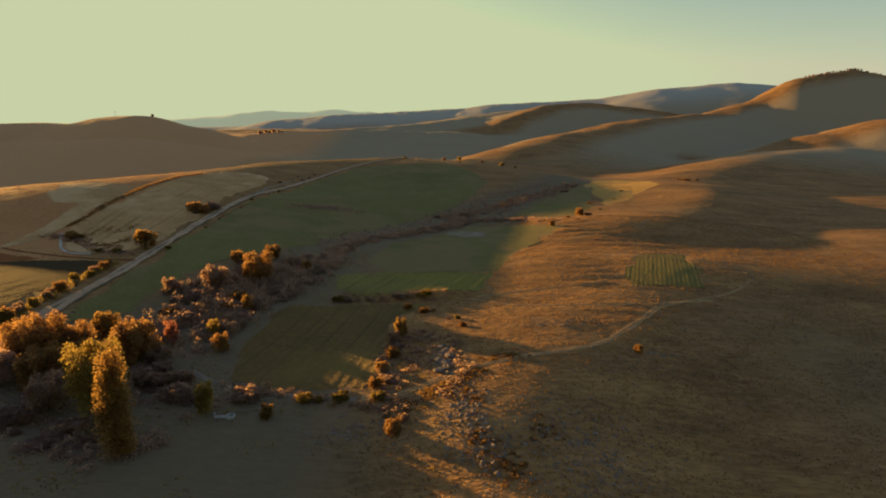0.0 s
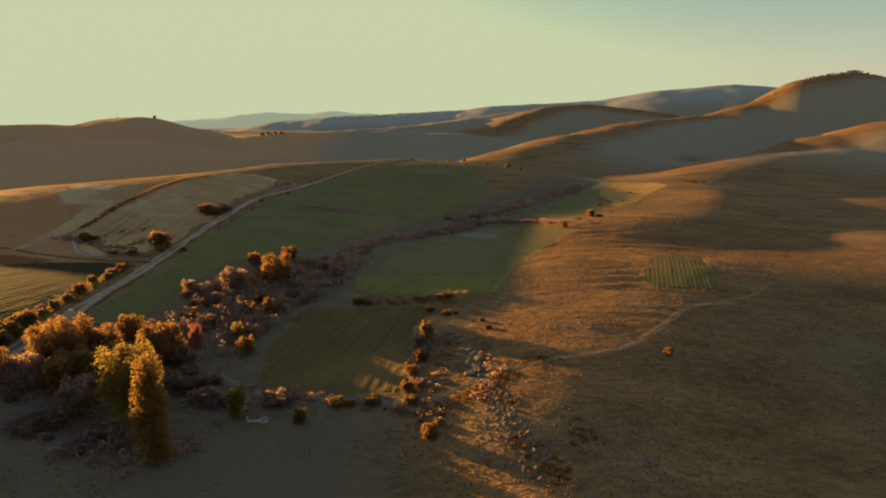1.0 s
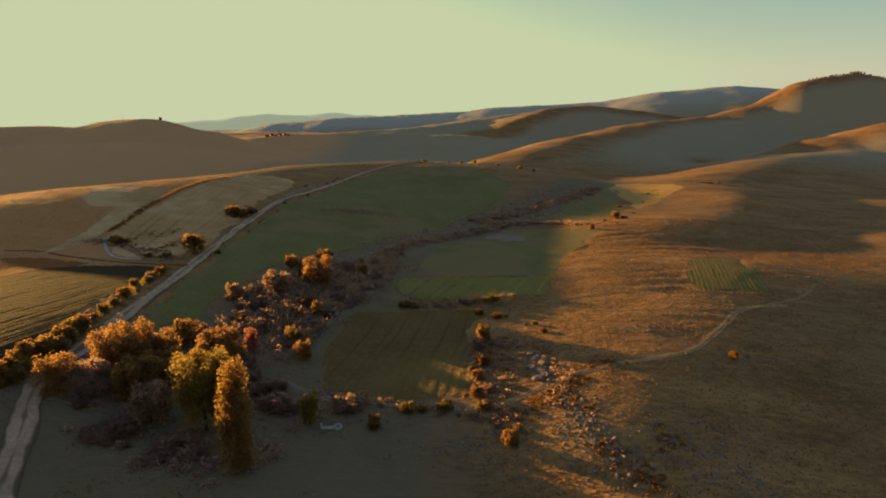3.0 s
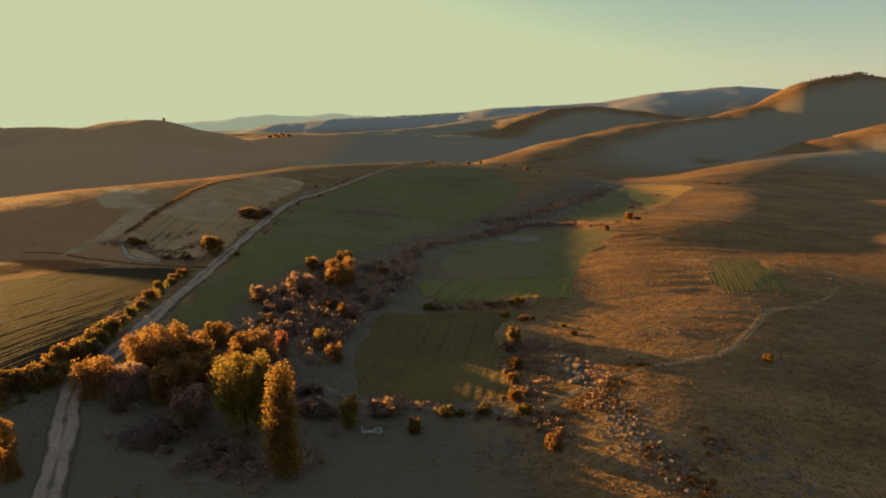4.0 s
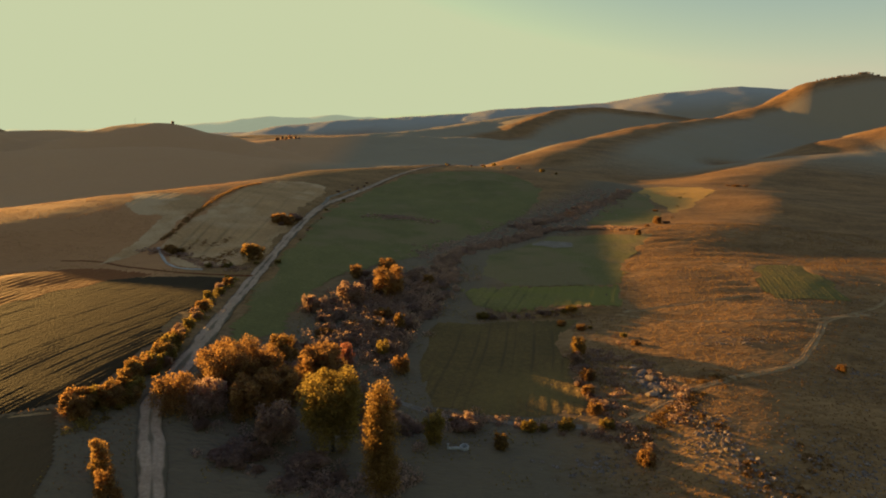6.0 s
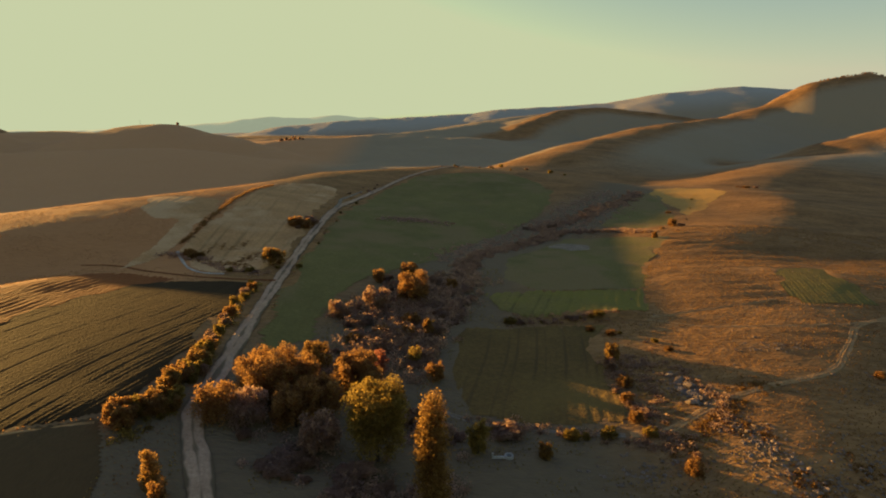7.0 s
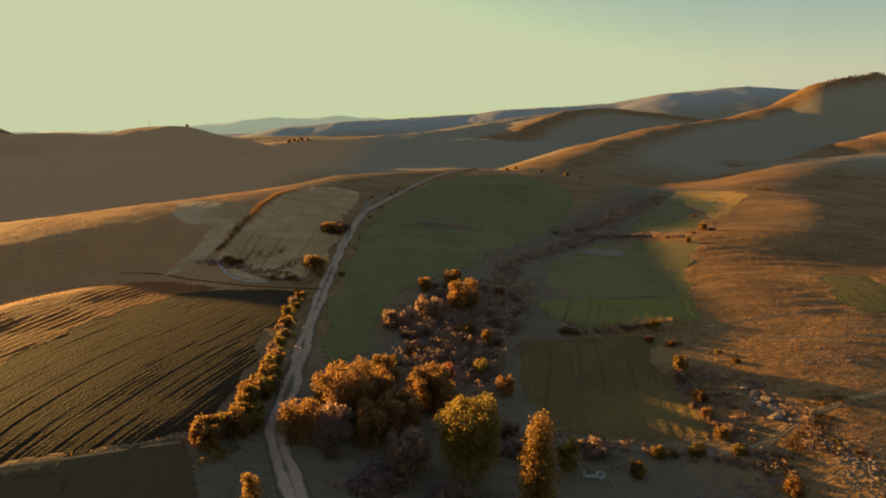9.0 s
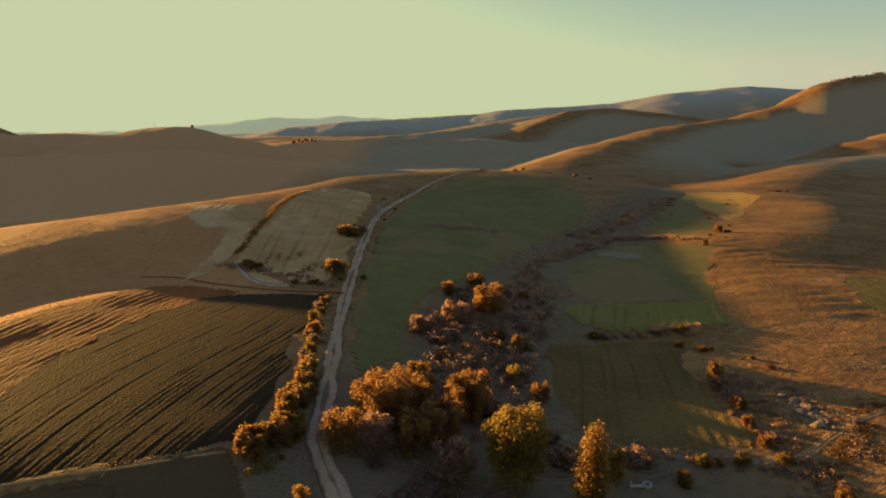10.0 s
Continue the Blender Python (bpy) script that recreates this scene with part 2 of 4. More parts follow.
# swells and hollows of the near valley: place, height, radius
ROW_FIELD_SWELLS = [(-131, 127, 3.9, 47), (-240, 150, -6, 34), (-150, 85, 0.9, 32), (-125, 85, 1.8, 32), (-150, 115, -1.3, 32), (-125, 115, -0.4, 32), (-150, 150, -0.8, 32), (-125, 150, 0.5, 32), (-178, 132, -2.8, 30), (-190, 165, -1, 28), (-140, 66, -8, 34), (-200, 150, 6, 26), (-165, 140, 2.5, 26), (-145, 120, 1.6, 26), (-125, 100, 3.6, 26), (-125, 130, 0.6, 26), (-135, 165, 2.3, 26), (-170, 120, 2.5, 26)]
STRIP_SWELLS = [(-178, 197, 1.6, 14), (-190, 235, -3.7, 40), (-110, 180, -1.6, 45), (-110, 400, -4.5, 50), (-150, 250, -2.3, 40), (-219, 187, -3, 26), (-160, 185, -4.7, 32), (-130, 185, 0.9, 32), (-140, 225, -0.9, 32), (-160, 185, 1.6, 22), (-224, 206, -1.5, 30), (-185, 175, 3.2, 26), (-185, 210, 1.1, 26), (-165, 170, 1.2, 26), (-205, 185, 1.4, 26), (-210, 225, -3.9, 26)]
VALLEY_SWELLS = [(-60, 130, -2.7, 50), (-15, 205, -1.5, 50), (10, 310, -5.5, 55), (18, 116, 1.6, 36), (-60, 480, -3.6, 90), (60, 420, -2.6, 70), (-60, 310, -4.7, 70), (48, 96, -4.6, 40), (24, 150, 1.2, 28), (8, 100, 1.5, 16), (-14, 85, -4.6, 22), (66, 186, 2.8, 56), (40, 226, 0.9, 20), (15, 110, 1.4, 32), (40, 120, 2.2, 32), (25, 145, -0.6, 32), (55, 150, 1.4, 32), (15, 300, 1.2, 32)]
HILLSIDE_SWELLS = [(75, 215, 0.8, 45), (90, 310, 2.5, 45), (200, 440, 6.4, 60), (188, 470, 2.2, 45), (100, 140, -0.9, 60), (140, 115, -9, 65), (126, 218, 1, 46), (72, 318, 2, 46), (125, 330, 3, 50), (130, 600, -4.5, 55), (82, 352, -2.2, 34), (140, 264, -1.2, 42), (105, 261, -0.8, 22), (184, 320, -2.6, 40), (90, 160, 0.6, 32), (105, 200, 0.5, 32), (180, 390, 4.1, 32), (75, 225, 0.8, 32)]


def along(x, y, line):
    """The distance from a line of points."""
    best = np.full(np.shape(x), 1e18)
    for a, b in zip(line[:-1], line[1:]):
        dx, dy = b[0] - a[0], b[1] - a[1]
        t = np.clip(((x - a[0]) * dx + (y - a[1]) * dy) / (dx * dx + dy * dy), 0, 1)
        best = np.minimum(best, (x - a[0] - t * dx) ** 2 + (y - a[1] - t * dy) ** 2)
    return np.sqrt(best)


CREEK = [(-62, 90), (-60, 163), (-54, 200), (-42, 250), (-20, 296), (0, 320), (18, 350), (55, 403), (90, 455), (130, 560)]
STRIP = [(-226, 118), (-214, 140), (-205, 158), (-199, 170), (-193, 186), (-187, 203), (-180, 212), (-170, 214), (-158, 213)]
BANK = [(-164.6, 256), (-164.8, 280), (-166.2, 305), (-169, 332), (-171.5, 375), (-168, 412)]


def land(x, y):
    x, y = np.asarray(x, float), np.asarray(y, float)
    rise = y - 1000 - 70 * value_noise(x, 0 * y, 260, 61) - 40 * value_noise(x, y, 140, 62)
    fade = 0.16 * (1 - 0.42 * np.clip((x - 40) / 160, 0, 1))
    h = 5.0 + fade * (np.sqrt(np.clip(rise, 0, None) ** 2 + 900) - 30) - fade * np.clip(rise - 270 - 60 * value_noise(x, 0 * y, 330, 63), 0, None) - 0.03 * np.clip(-x - 250, 0, 300) - 0.02 * np.clip(x - 150, 0, 300) * np.clip(1 - np.abs(y - 250) / 300, 0, 1)
    for shape in RANGES:
        h = smooth_max(h, ridge(x, y, *shape), 8.0)
    for bx, by, bz, br in ROW_FIELD_SWELLS + STRIP_SWELLS + VALLEY_SWELLS + HILLSIDE_SWELLS:
        h = h + bz * np.exp(-((x - bx) ** 2 + (y - by) ** 2) / (br * br))
    u, v = (x + 150) / 40, (y - 150) / 50
    even = 14.15 - 1.41 * u - 0.55 * v - 1.28 * u * u - 2.36 * u * v - 2.62 * v * v - 0.08 * u ** 3 + 1.62 * u * u * v + 2.02 * u * v * v + 1.27 * v ** 3
    worked = np.exp(-np.clip((u / 1.45) ** 2 + ((v - 0.12) / 1.3) ** 2, 0, 6) ** 2)
    h = h + worked * (even - h) + 0.35 * (1 - worked) * np.exp(-(along(x, y, STRIP) / 9) ** 2)
    h = h + 0.3 * np.exp(-(along(x, y, BANK) / 2.6) ** 2)
    over = y - 180.2 - 0.04 * x
    h = h + 2.1 / (1 + np.exp(-np.clip(over / 0.7, -40, 40))) * np.exp(-np.clip(over, 0, None) / 45) * np.clip((x + 42) / 14, 0, 1) * np.clip((16 - x) / 14, 0, 1)
    far = np.clip((np.hypot(x, y) - 300) / 900, 0, 1)
    h = h + far * (value_noise(x, y, 130, 5) * 1.5 + value_noise(x, y, 55, 6) * 1.3 + value_noise(x, y, 24, 7) * 0.9)
    return h


def inside(x, y, outline):
    hit = np.zeros(np.shape(x), bool)
    for (ax, ay), (bx, by) in zip(outline, outline[1:] + outline[:1]):
        with np.errstate(divide="ignore", invalid="ignore"):
            hit ^= ((ay > y) != (by > y)) & (x < (bx - ax) * (y - ay) / (by - ay) + ax)
    return hit


ROAD = [(-72, 46), (-78, 61), (-84, 75), (-88.6, 82.4), (-92.5, 91), (-96.2, 99), (-100, 106.5), (-102.4, 113.2), (-103.4, 121), (-104.4, 134), (-106, 149), (-107.6, 164), (-109, 177), (-111.4, 207.5), (-112.6, 234), (-114.0, 270), (-114.6, 306), (-114.2, 348), (-111.6, 395), (-104, 435), (-82, 508), (-56, 557), (-30, 585)]
FIELDS = {
    "ploughed_field": [(-162, 249), (-146, 223), (-134, 218), (-121, 223), (-115.8, 239), (-118, 266), (-121, 310), (-124, 396), (-129, 438), (-144, 443), (-162, 432), (-168, 382), (-165.5, 332), (-163.6, 297), (-162.6, 271)],
    "ploughed_field_small": [(-213, 334), (-199, 342), (-185, 338), (-174, 331), (-169, 306), (-167, 280), (-166.6, 259), (-168, 234), (-173, 224), (-176, 244), (-176, 262), (-179, 285), (-193, 288), (-203, 304)],
    "row_field": [(-172, 118), (-175, 138), (-172.3, 146), (-168.6, 163), (-163.3, 184), (-158.6, 200), (-150, 209), (-131, 208), (-120, 206), (-118, 178), (-117, 157), (-116.4, 136), (-116, 108), (-131, 103), (-148, 100.6), (-162, 99), (-176, 97.6)],
    "grass_strip": [(-204, 146), (-201, 168), (-194, 186), (-187, 205), (-180, 214), (-168, 216), (-150, 213), (-148, 209), (-158, 201), (-162.6, 184), (-168, 163), (-171.6, 146), (-174, 120), (-196, 122)],
    "sown_strip": [(-200, 94.8), (-172, 97.2), (-158, 98.6), (-147.6, 99.8), (-130.6, 102), (-117, 106.2), (-111, 96), (-109, 84), (-110, 70), (-113, 52), (-200, 52)],
    "spur_field": [(114, 476), (128, 500), (150, 512), (177, 510), (171, 462), (142, 428), (120, 394), (106, 380), (112, 430)],
    "upper_meadow": [(-72, 512), (-42, 532), (9, 542), (29, 504), (34, 466), (24, 420), (8, 378), (-10, 344), (-30, 310), (-48, 275), (-60, 246), (-74, 230), (-84, 208), (-90, 184), (-88, 158), (-100, 143), (-106, 188), (-108, 255), (-108, 336), (-99, 436)],
    "middle_meadow": [(-19, 208), (19, 212), (30, 240), (47, 276), (64, 304), (59, 309), (37, 318), (14, 322), (-6, 290), (-24, 268), (-30, 240), (-30, 222)],
    "striped_crop": [(-38, 206), (-19, 207), (19, 211), (15, 196), (10, 183), (-8, 184), (-28, 180), (-36, 186)],
    "lower_meadow": [(-50, 164), (-45, 173), (-34, 172), (-20, 174), (-3, 175), (-14, 156), (-14.6, 137), (-15, 128), (-15, 117), (-28, 118), (-48, 122), (-52, 147)],
    "hill_plot": [(78.5, 236), (101.5, 237), (87, 187), (59.5, 186.5)],
    "far_meadow": [(42, 352), (62, 396), (80, 430), (104, 464), (112, 476), (118, 460), (104, 416), (95, 376), (82, 350), (64, 340)],
}


def in_field(x, y, outline):
    """Inside a field, with an uneven edge."""
    return inside(x + 2.2 * value_noise(x, y, 9, 16), y + 2.2 * value_noise(x, y, 9, 17), outline)


def relief(x, y):
    """Tussocks, cattle steps and small humps on the pasture; none in the fields and on the road."""
    near = np.clip(1.3 - np.hypot(x, y - 60) / 700, 0, 1)
    r = value_noise(x, y, 31, 1) * 0.22 + value_noise(x, y, 11, 2) * 0.09 + value_noise(x, y, 4.6, 3) * 0.06 + value_noise(x, y, 2.4, 4) * 0.04
    steps = np.clip(1 - np.abs(x - 70) / 70, 0, 1) * np.clip(1.3 - np.abs(y - 225) / 150, 0, 1)
    r = r + steps * (0.36 * value_noise(x * 0.22, y + 0.12 * x, 7.0, 8) + 0.22 * value_noise(x * 0.3, y + 0.1 * x, 3.2, 9))
    lip = ((y + 0.10 * x) / 8.5 + 1.1 * value_noise(x, y, 34, 28)) % 1.0
    lip = np.where(lip < 0.82, lip / 0.82, (1 - lip) / 0.18) - 0.5
    r = r + steps * 0.62 * lip * np.clip(value_noise(x, y, 19, 29) + 0.35, 0, 1)
    return r * near


def ground_height(x, y):
    return land(x, y) + relief(x, y)


def settled(x, y):
    return float(ground_height(np.array([x], float), np.array([y], float))[0])


def mesh_from(name, verts, faces, mat, smooth=True):
    me = bpy.data.meshes.new(name)
    verts, faces = np.asarray(verts, np.float32), np.asarray(faces, np.int32)
    me.vertices.add(len(verts))
    me.vertices.foreach_set("co", verts.ravel())
    me.loops.add(faces.size)
    me.loops.foreach_set("vertex_index", faces.ravel())
    me.polygons.add(len(faces))
    me.polygons.foreach_set("loop_start", np.arange(0, faces.size, faces.shape[1], dtype=np.int32))
    me.update(calc_edges=True)
    me.validate()
    if smooth:
        me.polygons.foreach_set("use_smooth", np.ones(len(faces), bool))
    me.materials.append(mat)
    return me


def sheet(xs, ys, z):
    """Vertices and quads of a grid."""
    nx, ny = z.shape[1], z.shape[0]
    verts = np.stack([xs, ys, z], -1).reshape(-1, 3)
    i = (np.arange(ny - 1)[:, None] * nx + np.arange(nx - 1)[None, :]).ravel()
    return verts, np.stack([i, i + 1, i + nx + 1, i + nx], 1)


def spread(start, end, step, grow, limit):
    out = [end]
    while out[-1] < limit:
        step *= grow
        out.append(out[-1] + step)
    return np.array(out[1:])


gx = np.concatenate([-spread(0, 260, 1.3, 1.035, 4600)[::-1], np.arange(-260, 200, 1.3), spread(0, 200, 1.3, 1.035, 4600)])
gy = np.concatenate([70 - spread(0, 0, 2.0, 1.1, 1500)[::-1], np.arange(70, 330, 1.2), spread(0, 330, 1.2, 1.0125, 4850)])
GX, GY = np.meshgrid(gx, gy)
bare = relief(GX, GY)
sunk = np.zeros(GX.shape)
for outline in FIELDS.values():
    low_x, high_x, low_y, high_y = min(p[0] for p in outline) - 8, max(p[0] for p in outline) + 8, min(p[1] for p in outline) - 8, max(p[1] for p in outline) + 8
    j0, j1 = np.searchsorted(gy, (low_y, high_y))
    i0, i1 = np.searchsorted(gx, (low_x, high_x))
    part_x, part_y = GX[j0:j1, i0:i1], GY[j0:j1, i0:i1]
    ring = sum(in_field(part_x + 2.4 * math.cos(k * math.pi / 4), part_y + 2.4 * math.sin(k * math.pi / 4), outline).astype(float) for k in range(8)) / 8
    sunk[j0:j1, i0:i1] = np.maximum(sunk[j0:j1, i0:i1], ring)
sunk = np.maximum(sunk, np.clip((4.0 - along(GX, GY, ROAD)) / 1.4, 0, 1))
GZ = land(GX, GY) + bare * (1 - sunk) - 0.34 * np.clip((sunk - 0.7) / 0.3, 0, 1)
verts, quads = sheet(GX, GY, GZ)
ground = new("ground", mesh_from("ground", verts, quads, DRY))
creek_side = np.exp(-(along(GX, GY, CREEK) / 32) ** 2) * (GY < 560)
# Creekside plants, shade by the roadside trees painted darker, a right slope patch.
plant_shade_cover = np.clip(creek_side * 1.1 + 1.1 * np.exp(-((GX + 75) / 55) ** 2 - ((GY - 95) / 50) ** 2) + 0.5 * np.exp(-((GX - 110) / 50) ** 2 - ((GY - 130) / 60) ** 2), 0, 1)
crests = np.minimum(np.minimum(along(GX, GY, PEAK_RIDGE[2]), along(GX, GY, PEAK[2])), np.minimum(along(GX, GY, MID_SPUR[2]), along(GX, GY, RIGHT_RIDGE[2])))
# Shade and haze put into the colour by distance; sunlit crests stay dry orange.
shade_haze_cover = np.clip((np.hypot(GX * 0.8, GY) - 640) / 250, 0, 1) * np.clip((crests - 25) / 50, 0, 1) * np.clip((GX + 330) / 120, 0, 1)
# Haze over the farthest range, painted as pale ground.
far_haze_cover = np.clip((GY - 2100) / 400, 0, 1)
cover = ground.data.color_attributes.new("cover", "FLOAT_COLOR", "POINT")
cover.data.foreach_set("color", np.stack([plant_shade_cover, shade_haze_cover, far_haze_cover, np.ones(GX.shape)], -1).astype(np.float32).ravel())
# Haze and warm glare on the left slopes, painted as paler and redder ground.
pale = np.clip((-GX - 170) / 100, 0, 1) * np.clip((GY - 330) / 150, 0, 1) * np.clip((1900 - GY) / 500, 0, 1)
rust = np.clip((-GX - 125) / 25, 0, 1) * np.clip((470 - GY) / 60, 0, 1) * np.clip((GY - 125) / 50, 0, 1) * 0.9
haze_tint = ground.data.color_attributes.new("haze_tint", "FLOAT_COLOR", "POINT")
haze_tint.data.foreach_set("color", np.stack([pale, rust, 0 * pale, 1 + 0 * pale], -1).astype(np.float32).ravel())
tagged(ground, "dry grassy rolling pasture hills at sunset", "ground", kind="structure")


def field(name, outline, mat, label, row_angle=0.0, row=0.0, depth=0.0, step=1.0, lift=0.06, wobble=0.0, lines=0.5, wheels=0.0, clods=1.0):
    """A field draped on the land, with furrows or crop rows."""
    c, s = math.cos(radians(row_angle)), math.sin(radians(row_angle))
    u = [x * c + y * s for x, y in outline]
    v = [-x * s + y * c for x, y in outline]
    U, V = np.meshgrid(np.arange(min(u) - step, max(u) + step, step * 2.0), np.arange(min(v) - step, max(v) + step, step))
    X, Y = U * c - V * s, U * s + V * c
    Z = land(X, Y) + lift + clods * (0.06 * value_noise(X, Y, 5, 11) + 0.10 * value_noise(X, Y, 14, 12))
    if row:
        W = V + wobble * value_noise(X, Y, 40, 13) + 0.10 * value_noise(X, Y, 6, 14)
        Z = Z + depth * (np.sin(W * 2 * np.pi / row) + 0.5 * np.sin(W * 2 * np.pi / (row * 2.7) + 1)) * (0.7 + 0.5 * value_noise(X, Y, 9, 15))
    furrow, pale = np.zeros(X.shape), np.clip(0.45 + 0.5 * value_noise(X, Y, 22, 18) + 0.5 * value_noise(X, Y, 75, 30) + 0.4 * value_noise(X, Y, 7, 19), 0, 1)
    if row:
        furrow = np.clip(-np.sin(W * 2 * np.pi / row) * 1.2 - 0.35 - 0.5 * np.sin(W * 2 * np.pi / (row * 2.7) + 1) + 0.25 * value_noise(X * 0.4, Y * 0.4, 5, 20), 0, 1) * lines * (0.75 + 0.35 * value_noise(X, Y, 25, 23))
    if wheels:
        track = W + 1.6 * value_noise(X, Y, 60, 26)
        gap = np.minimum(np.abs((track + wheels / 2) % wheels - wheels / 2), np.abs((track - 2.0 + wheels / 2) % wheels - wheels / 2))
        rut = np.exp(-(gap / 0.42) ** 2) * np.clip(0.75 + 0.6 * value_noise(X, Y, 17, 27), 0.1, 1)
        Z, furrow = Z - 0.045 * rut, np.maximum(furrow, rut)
    verts, quads = sheet(X, Y, Z)
    mid = verts[quads].mean(1)
    quads = quads[in_field(mid[:, 0], mid[:, 1], outline)]
    used, back_index = np.unique(quads, return_inverse=True)
    ob = new("field", mesh_from(name, verts[used], back_index.reshape(quads.shape), mat))
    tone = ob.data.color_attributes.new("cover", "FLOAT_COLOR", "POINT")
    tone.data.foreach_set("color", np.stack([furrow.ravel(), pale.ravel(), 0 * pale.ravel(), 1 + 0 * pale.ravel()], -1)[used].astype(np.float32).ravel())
    return tagged(ob, label, "field", kind="structure")


field("ploughed_field", FIELDS["ploughed_field"], PLOUGHED, "pale grey-brown harrowed field sloping to the road", 93, 4.5, 0.06, 0.8, lines=0.6, wobble=2.5)
field("ploughed_field_small", FIELDS["ploughed_field_small"], PLOUGHED, "pale bare field on the hill crest", 93, 4.0, 0.04, 0.8, lines=0.3)
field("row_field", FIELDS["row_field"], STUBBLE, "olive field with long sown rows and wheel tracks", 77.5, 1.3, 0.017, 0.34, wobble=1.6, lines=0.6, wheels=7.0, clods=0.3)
field("grass_strip", FIELDS["grass_strip"], HAY, "sunlit dry grass strip with mown swathes", 80, 2.6, 0.045, 0.45, wobble=5.0, lines=0.6)
field("sown_strip", FIELDS["sown_strip"], SOWN, "olive sown strip below the row field", 74, 2.2, 0.02, 0.42, wobble=2.0, lines=0.6, clods=0.3)
field("spur_field", FIELDS["spur_field"], GOLD, "golden stubble field with curved rows under the spur", 62, 5.5, 0.03, 0.9, wobble=9.0, lines=0.4)
field("upper_meadow", FIELDS["upper_meadow"], GREEN, "wide dark green meadow beside the dirt road", 60, 0.0, 0.0, 1.2)
field("middle_meadow", FIELDS["middle_meadow"], GREEN, "dark green meadow by the thicket", 75, 0.0, 0.0, 0.8)
field("striped_crop", FIELDS["striped_crop"], CROP, "yellow-green crop strips in low sun", 72, 3.4, 0.12, 0.5, lines=0.95)
field("lower_meadow", FIELDS["lower_meadow"], MOWN, "green field with mown stripes", 80, 2.7, 0.08, 0.45, wobble=1.6, lines=0.6)
field("hill_plot", FIELDS["hill_plot"], PLOT, "small square plot of green crop rows on the hillside", 71, 1.5, 0.02, 0.3, lines=0.5)
field("far_meadow", FIELDS["far_meadow"], GREEN, "small green meadow under the hill", 50, 0.0, 0.0, 1.2)


tagged(field("bare_patch", [(2, 301), (6, 292), (10, 287.5), (21, 289.5), (22, 302), (15, 308), (8, 309)], BARE, "pale bare soil patch in the meadow", 0, 0.0, 0.0, 0.6, lift=0.16), category="soil patch")


def ribbon(name, line, width, mat, lift, ruts=True, step=1.0, rough=False):
    """A track draped on the land: crown in the middle, two wheel ruts."""
    pts = [Vector((*p, 0)) for p in line]
    dense = []
    for k in range(len(pts) - 1):
        p0, p1, p2, p3 = pts[max(k - 1, 0)], pts[k], pts[k + 1], pts[min(k + 2, len(pts) - 1)]
        count = max(2, int((p2 - p1).length / step))
        for q in range(count):
            t = q / count
            dense.append(0.5 * (2 * p1 + (p2 - p0) * t + (2 * p0 - 5 * p1 + 4 * p2 - p3) * t * t + (3 * p1 - p0 - 3 * p2 + p3) * t ** 3))
    dense.append(pts[-1])
    across = np.linspace(-1, 1, 17)
    rows = []
    for k, p in enumerate(dense):
        d = (dense[min(k + 1, len(dense) - 1)] - dense[max(k - 1, 0)]).normalized()
        side = Vector((d.y, -d.x, 0))
        w = width / 2 * (1 + 0.10 * math.sin(k * 0.37) + 0.08 * math.sin(k * 0.11 + 2))
        rows.append([(p.x + side.x * w * a, p.y + side.y * w * a) for a in across])
    rows = np.array(rows)
    Z = (ground_height if rough else land)(rows[..., 0], rows[..., 1]) + lift
    profile = (-0.16 if rough else -0.30) * np.abs(across) ** 4
    if ruts:
        profile = profile - 0.10 * np.exp(-((np.abs(across) - 0.42) / 0.16) ** 2)
    Z = Z + profile + 0.04 * value_noise(rows[..., 0], rows[..., 1], 1.7, 21)
    verts, quads = sheet(rows[..., 0], rows[..., 1], Z)
    ob = new(name, mesh_from(name, verts, quads[:, ::-1], mat))
    wear = np.abs(across)[None, :] + 0.16 * value_noise(rows[..., 0], rows[..., 1], 2.0, 24) + 0.20 * value_noise(rows[..., 0], rows[..., 1], 12, 25)
    grass = np.clip((wear - 0.72) * 3.5, 0, 1)
    if ruts:
        grass = np.maximum(grass, 0.75 * np.clip(1 - wear * 4.0, 0, 1))
    tone = ob.data.color_attributes.new("cover", "FLOAT_COLOR", "POINT")
    tone.data.foreach_set("color", np.stack([grass, 0 * grass, 0 * grass, 1 + 0 * grass], -1).astype(np.float32).ravel())
    return ob


tagged(ribbon("road", ROAD, 4.2, DIRT, 0.22), "pale rutted dirt road through the valley", "road", kind="structure")


# ---- plants and stones ----
def part(name, mesh, parent, label=""):
    """Links a mesh as one part of a thing."""
    ob = new(name, mesh)
    ob.parent = parent
    return tagged(ob, label)


def limb(verts, faces, a, b, ra, rb, sides=7):
    """A tapered branch from a to b."""
    a, b = Vector(a), Vector(b)
    d = (b - a).normalized()
    u = d.orthogonal().normalized()
    v = d.cross(u)
    n = len(verts)
    for p, r in ((a, ra), (b, rb)):
        for k in range(sides):
            t = 2 * math.pi * k / sides
            verts.append(tuple(p + (u * math.cos(t) + v * math.sin(t)) * r))
    for k in range(sides):
        q = (k + 1) % sides
        faces.append((n + k, n + q, n + sides + q, n + sides + k))


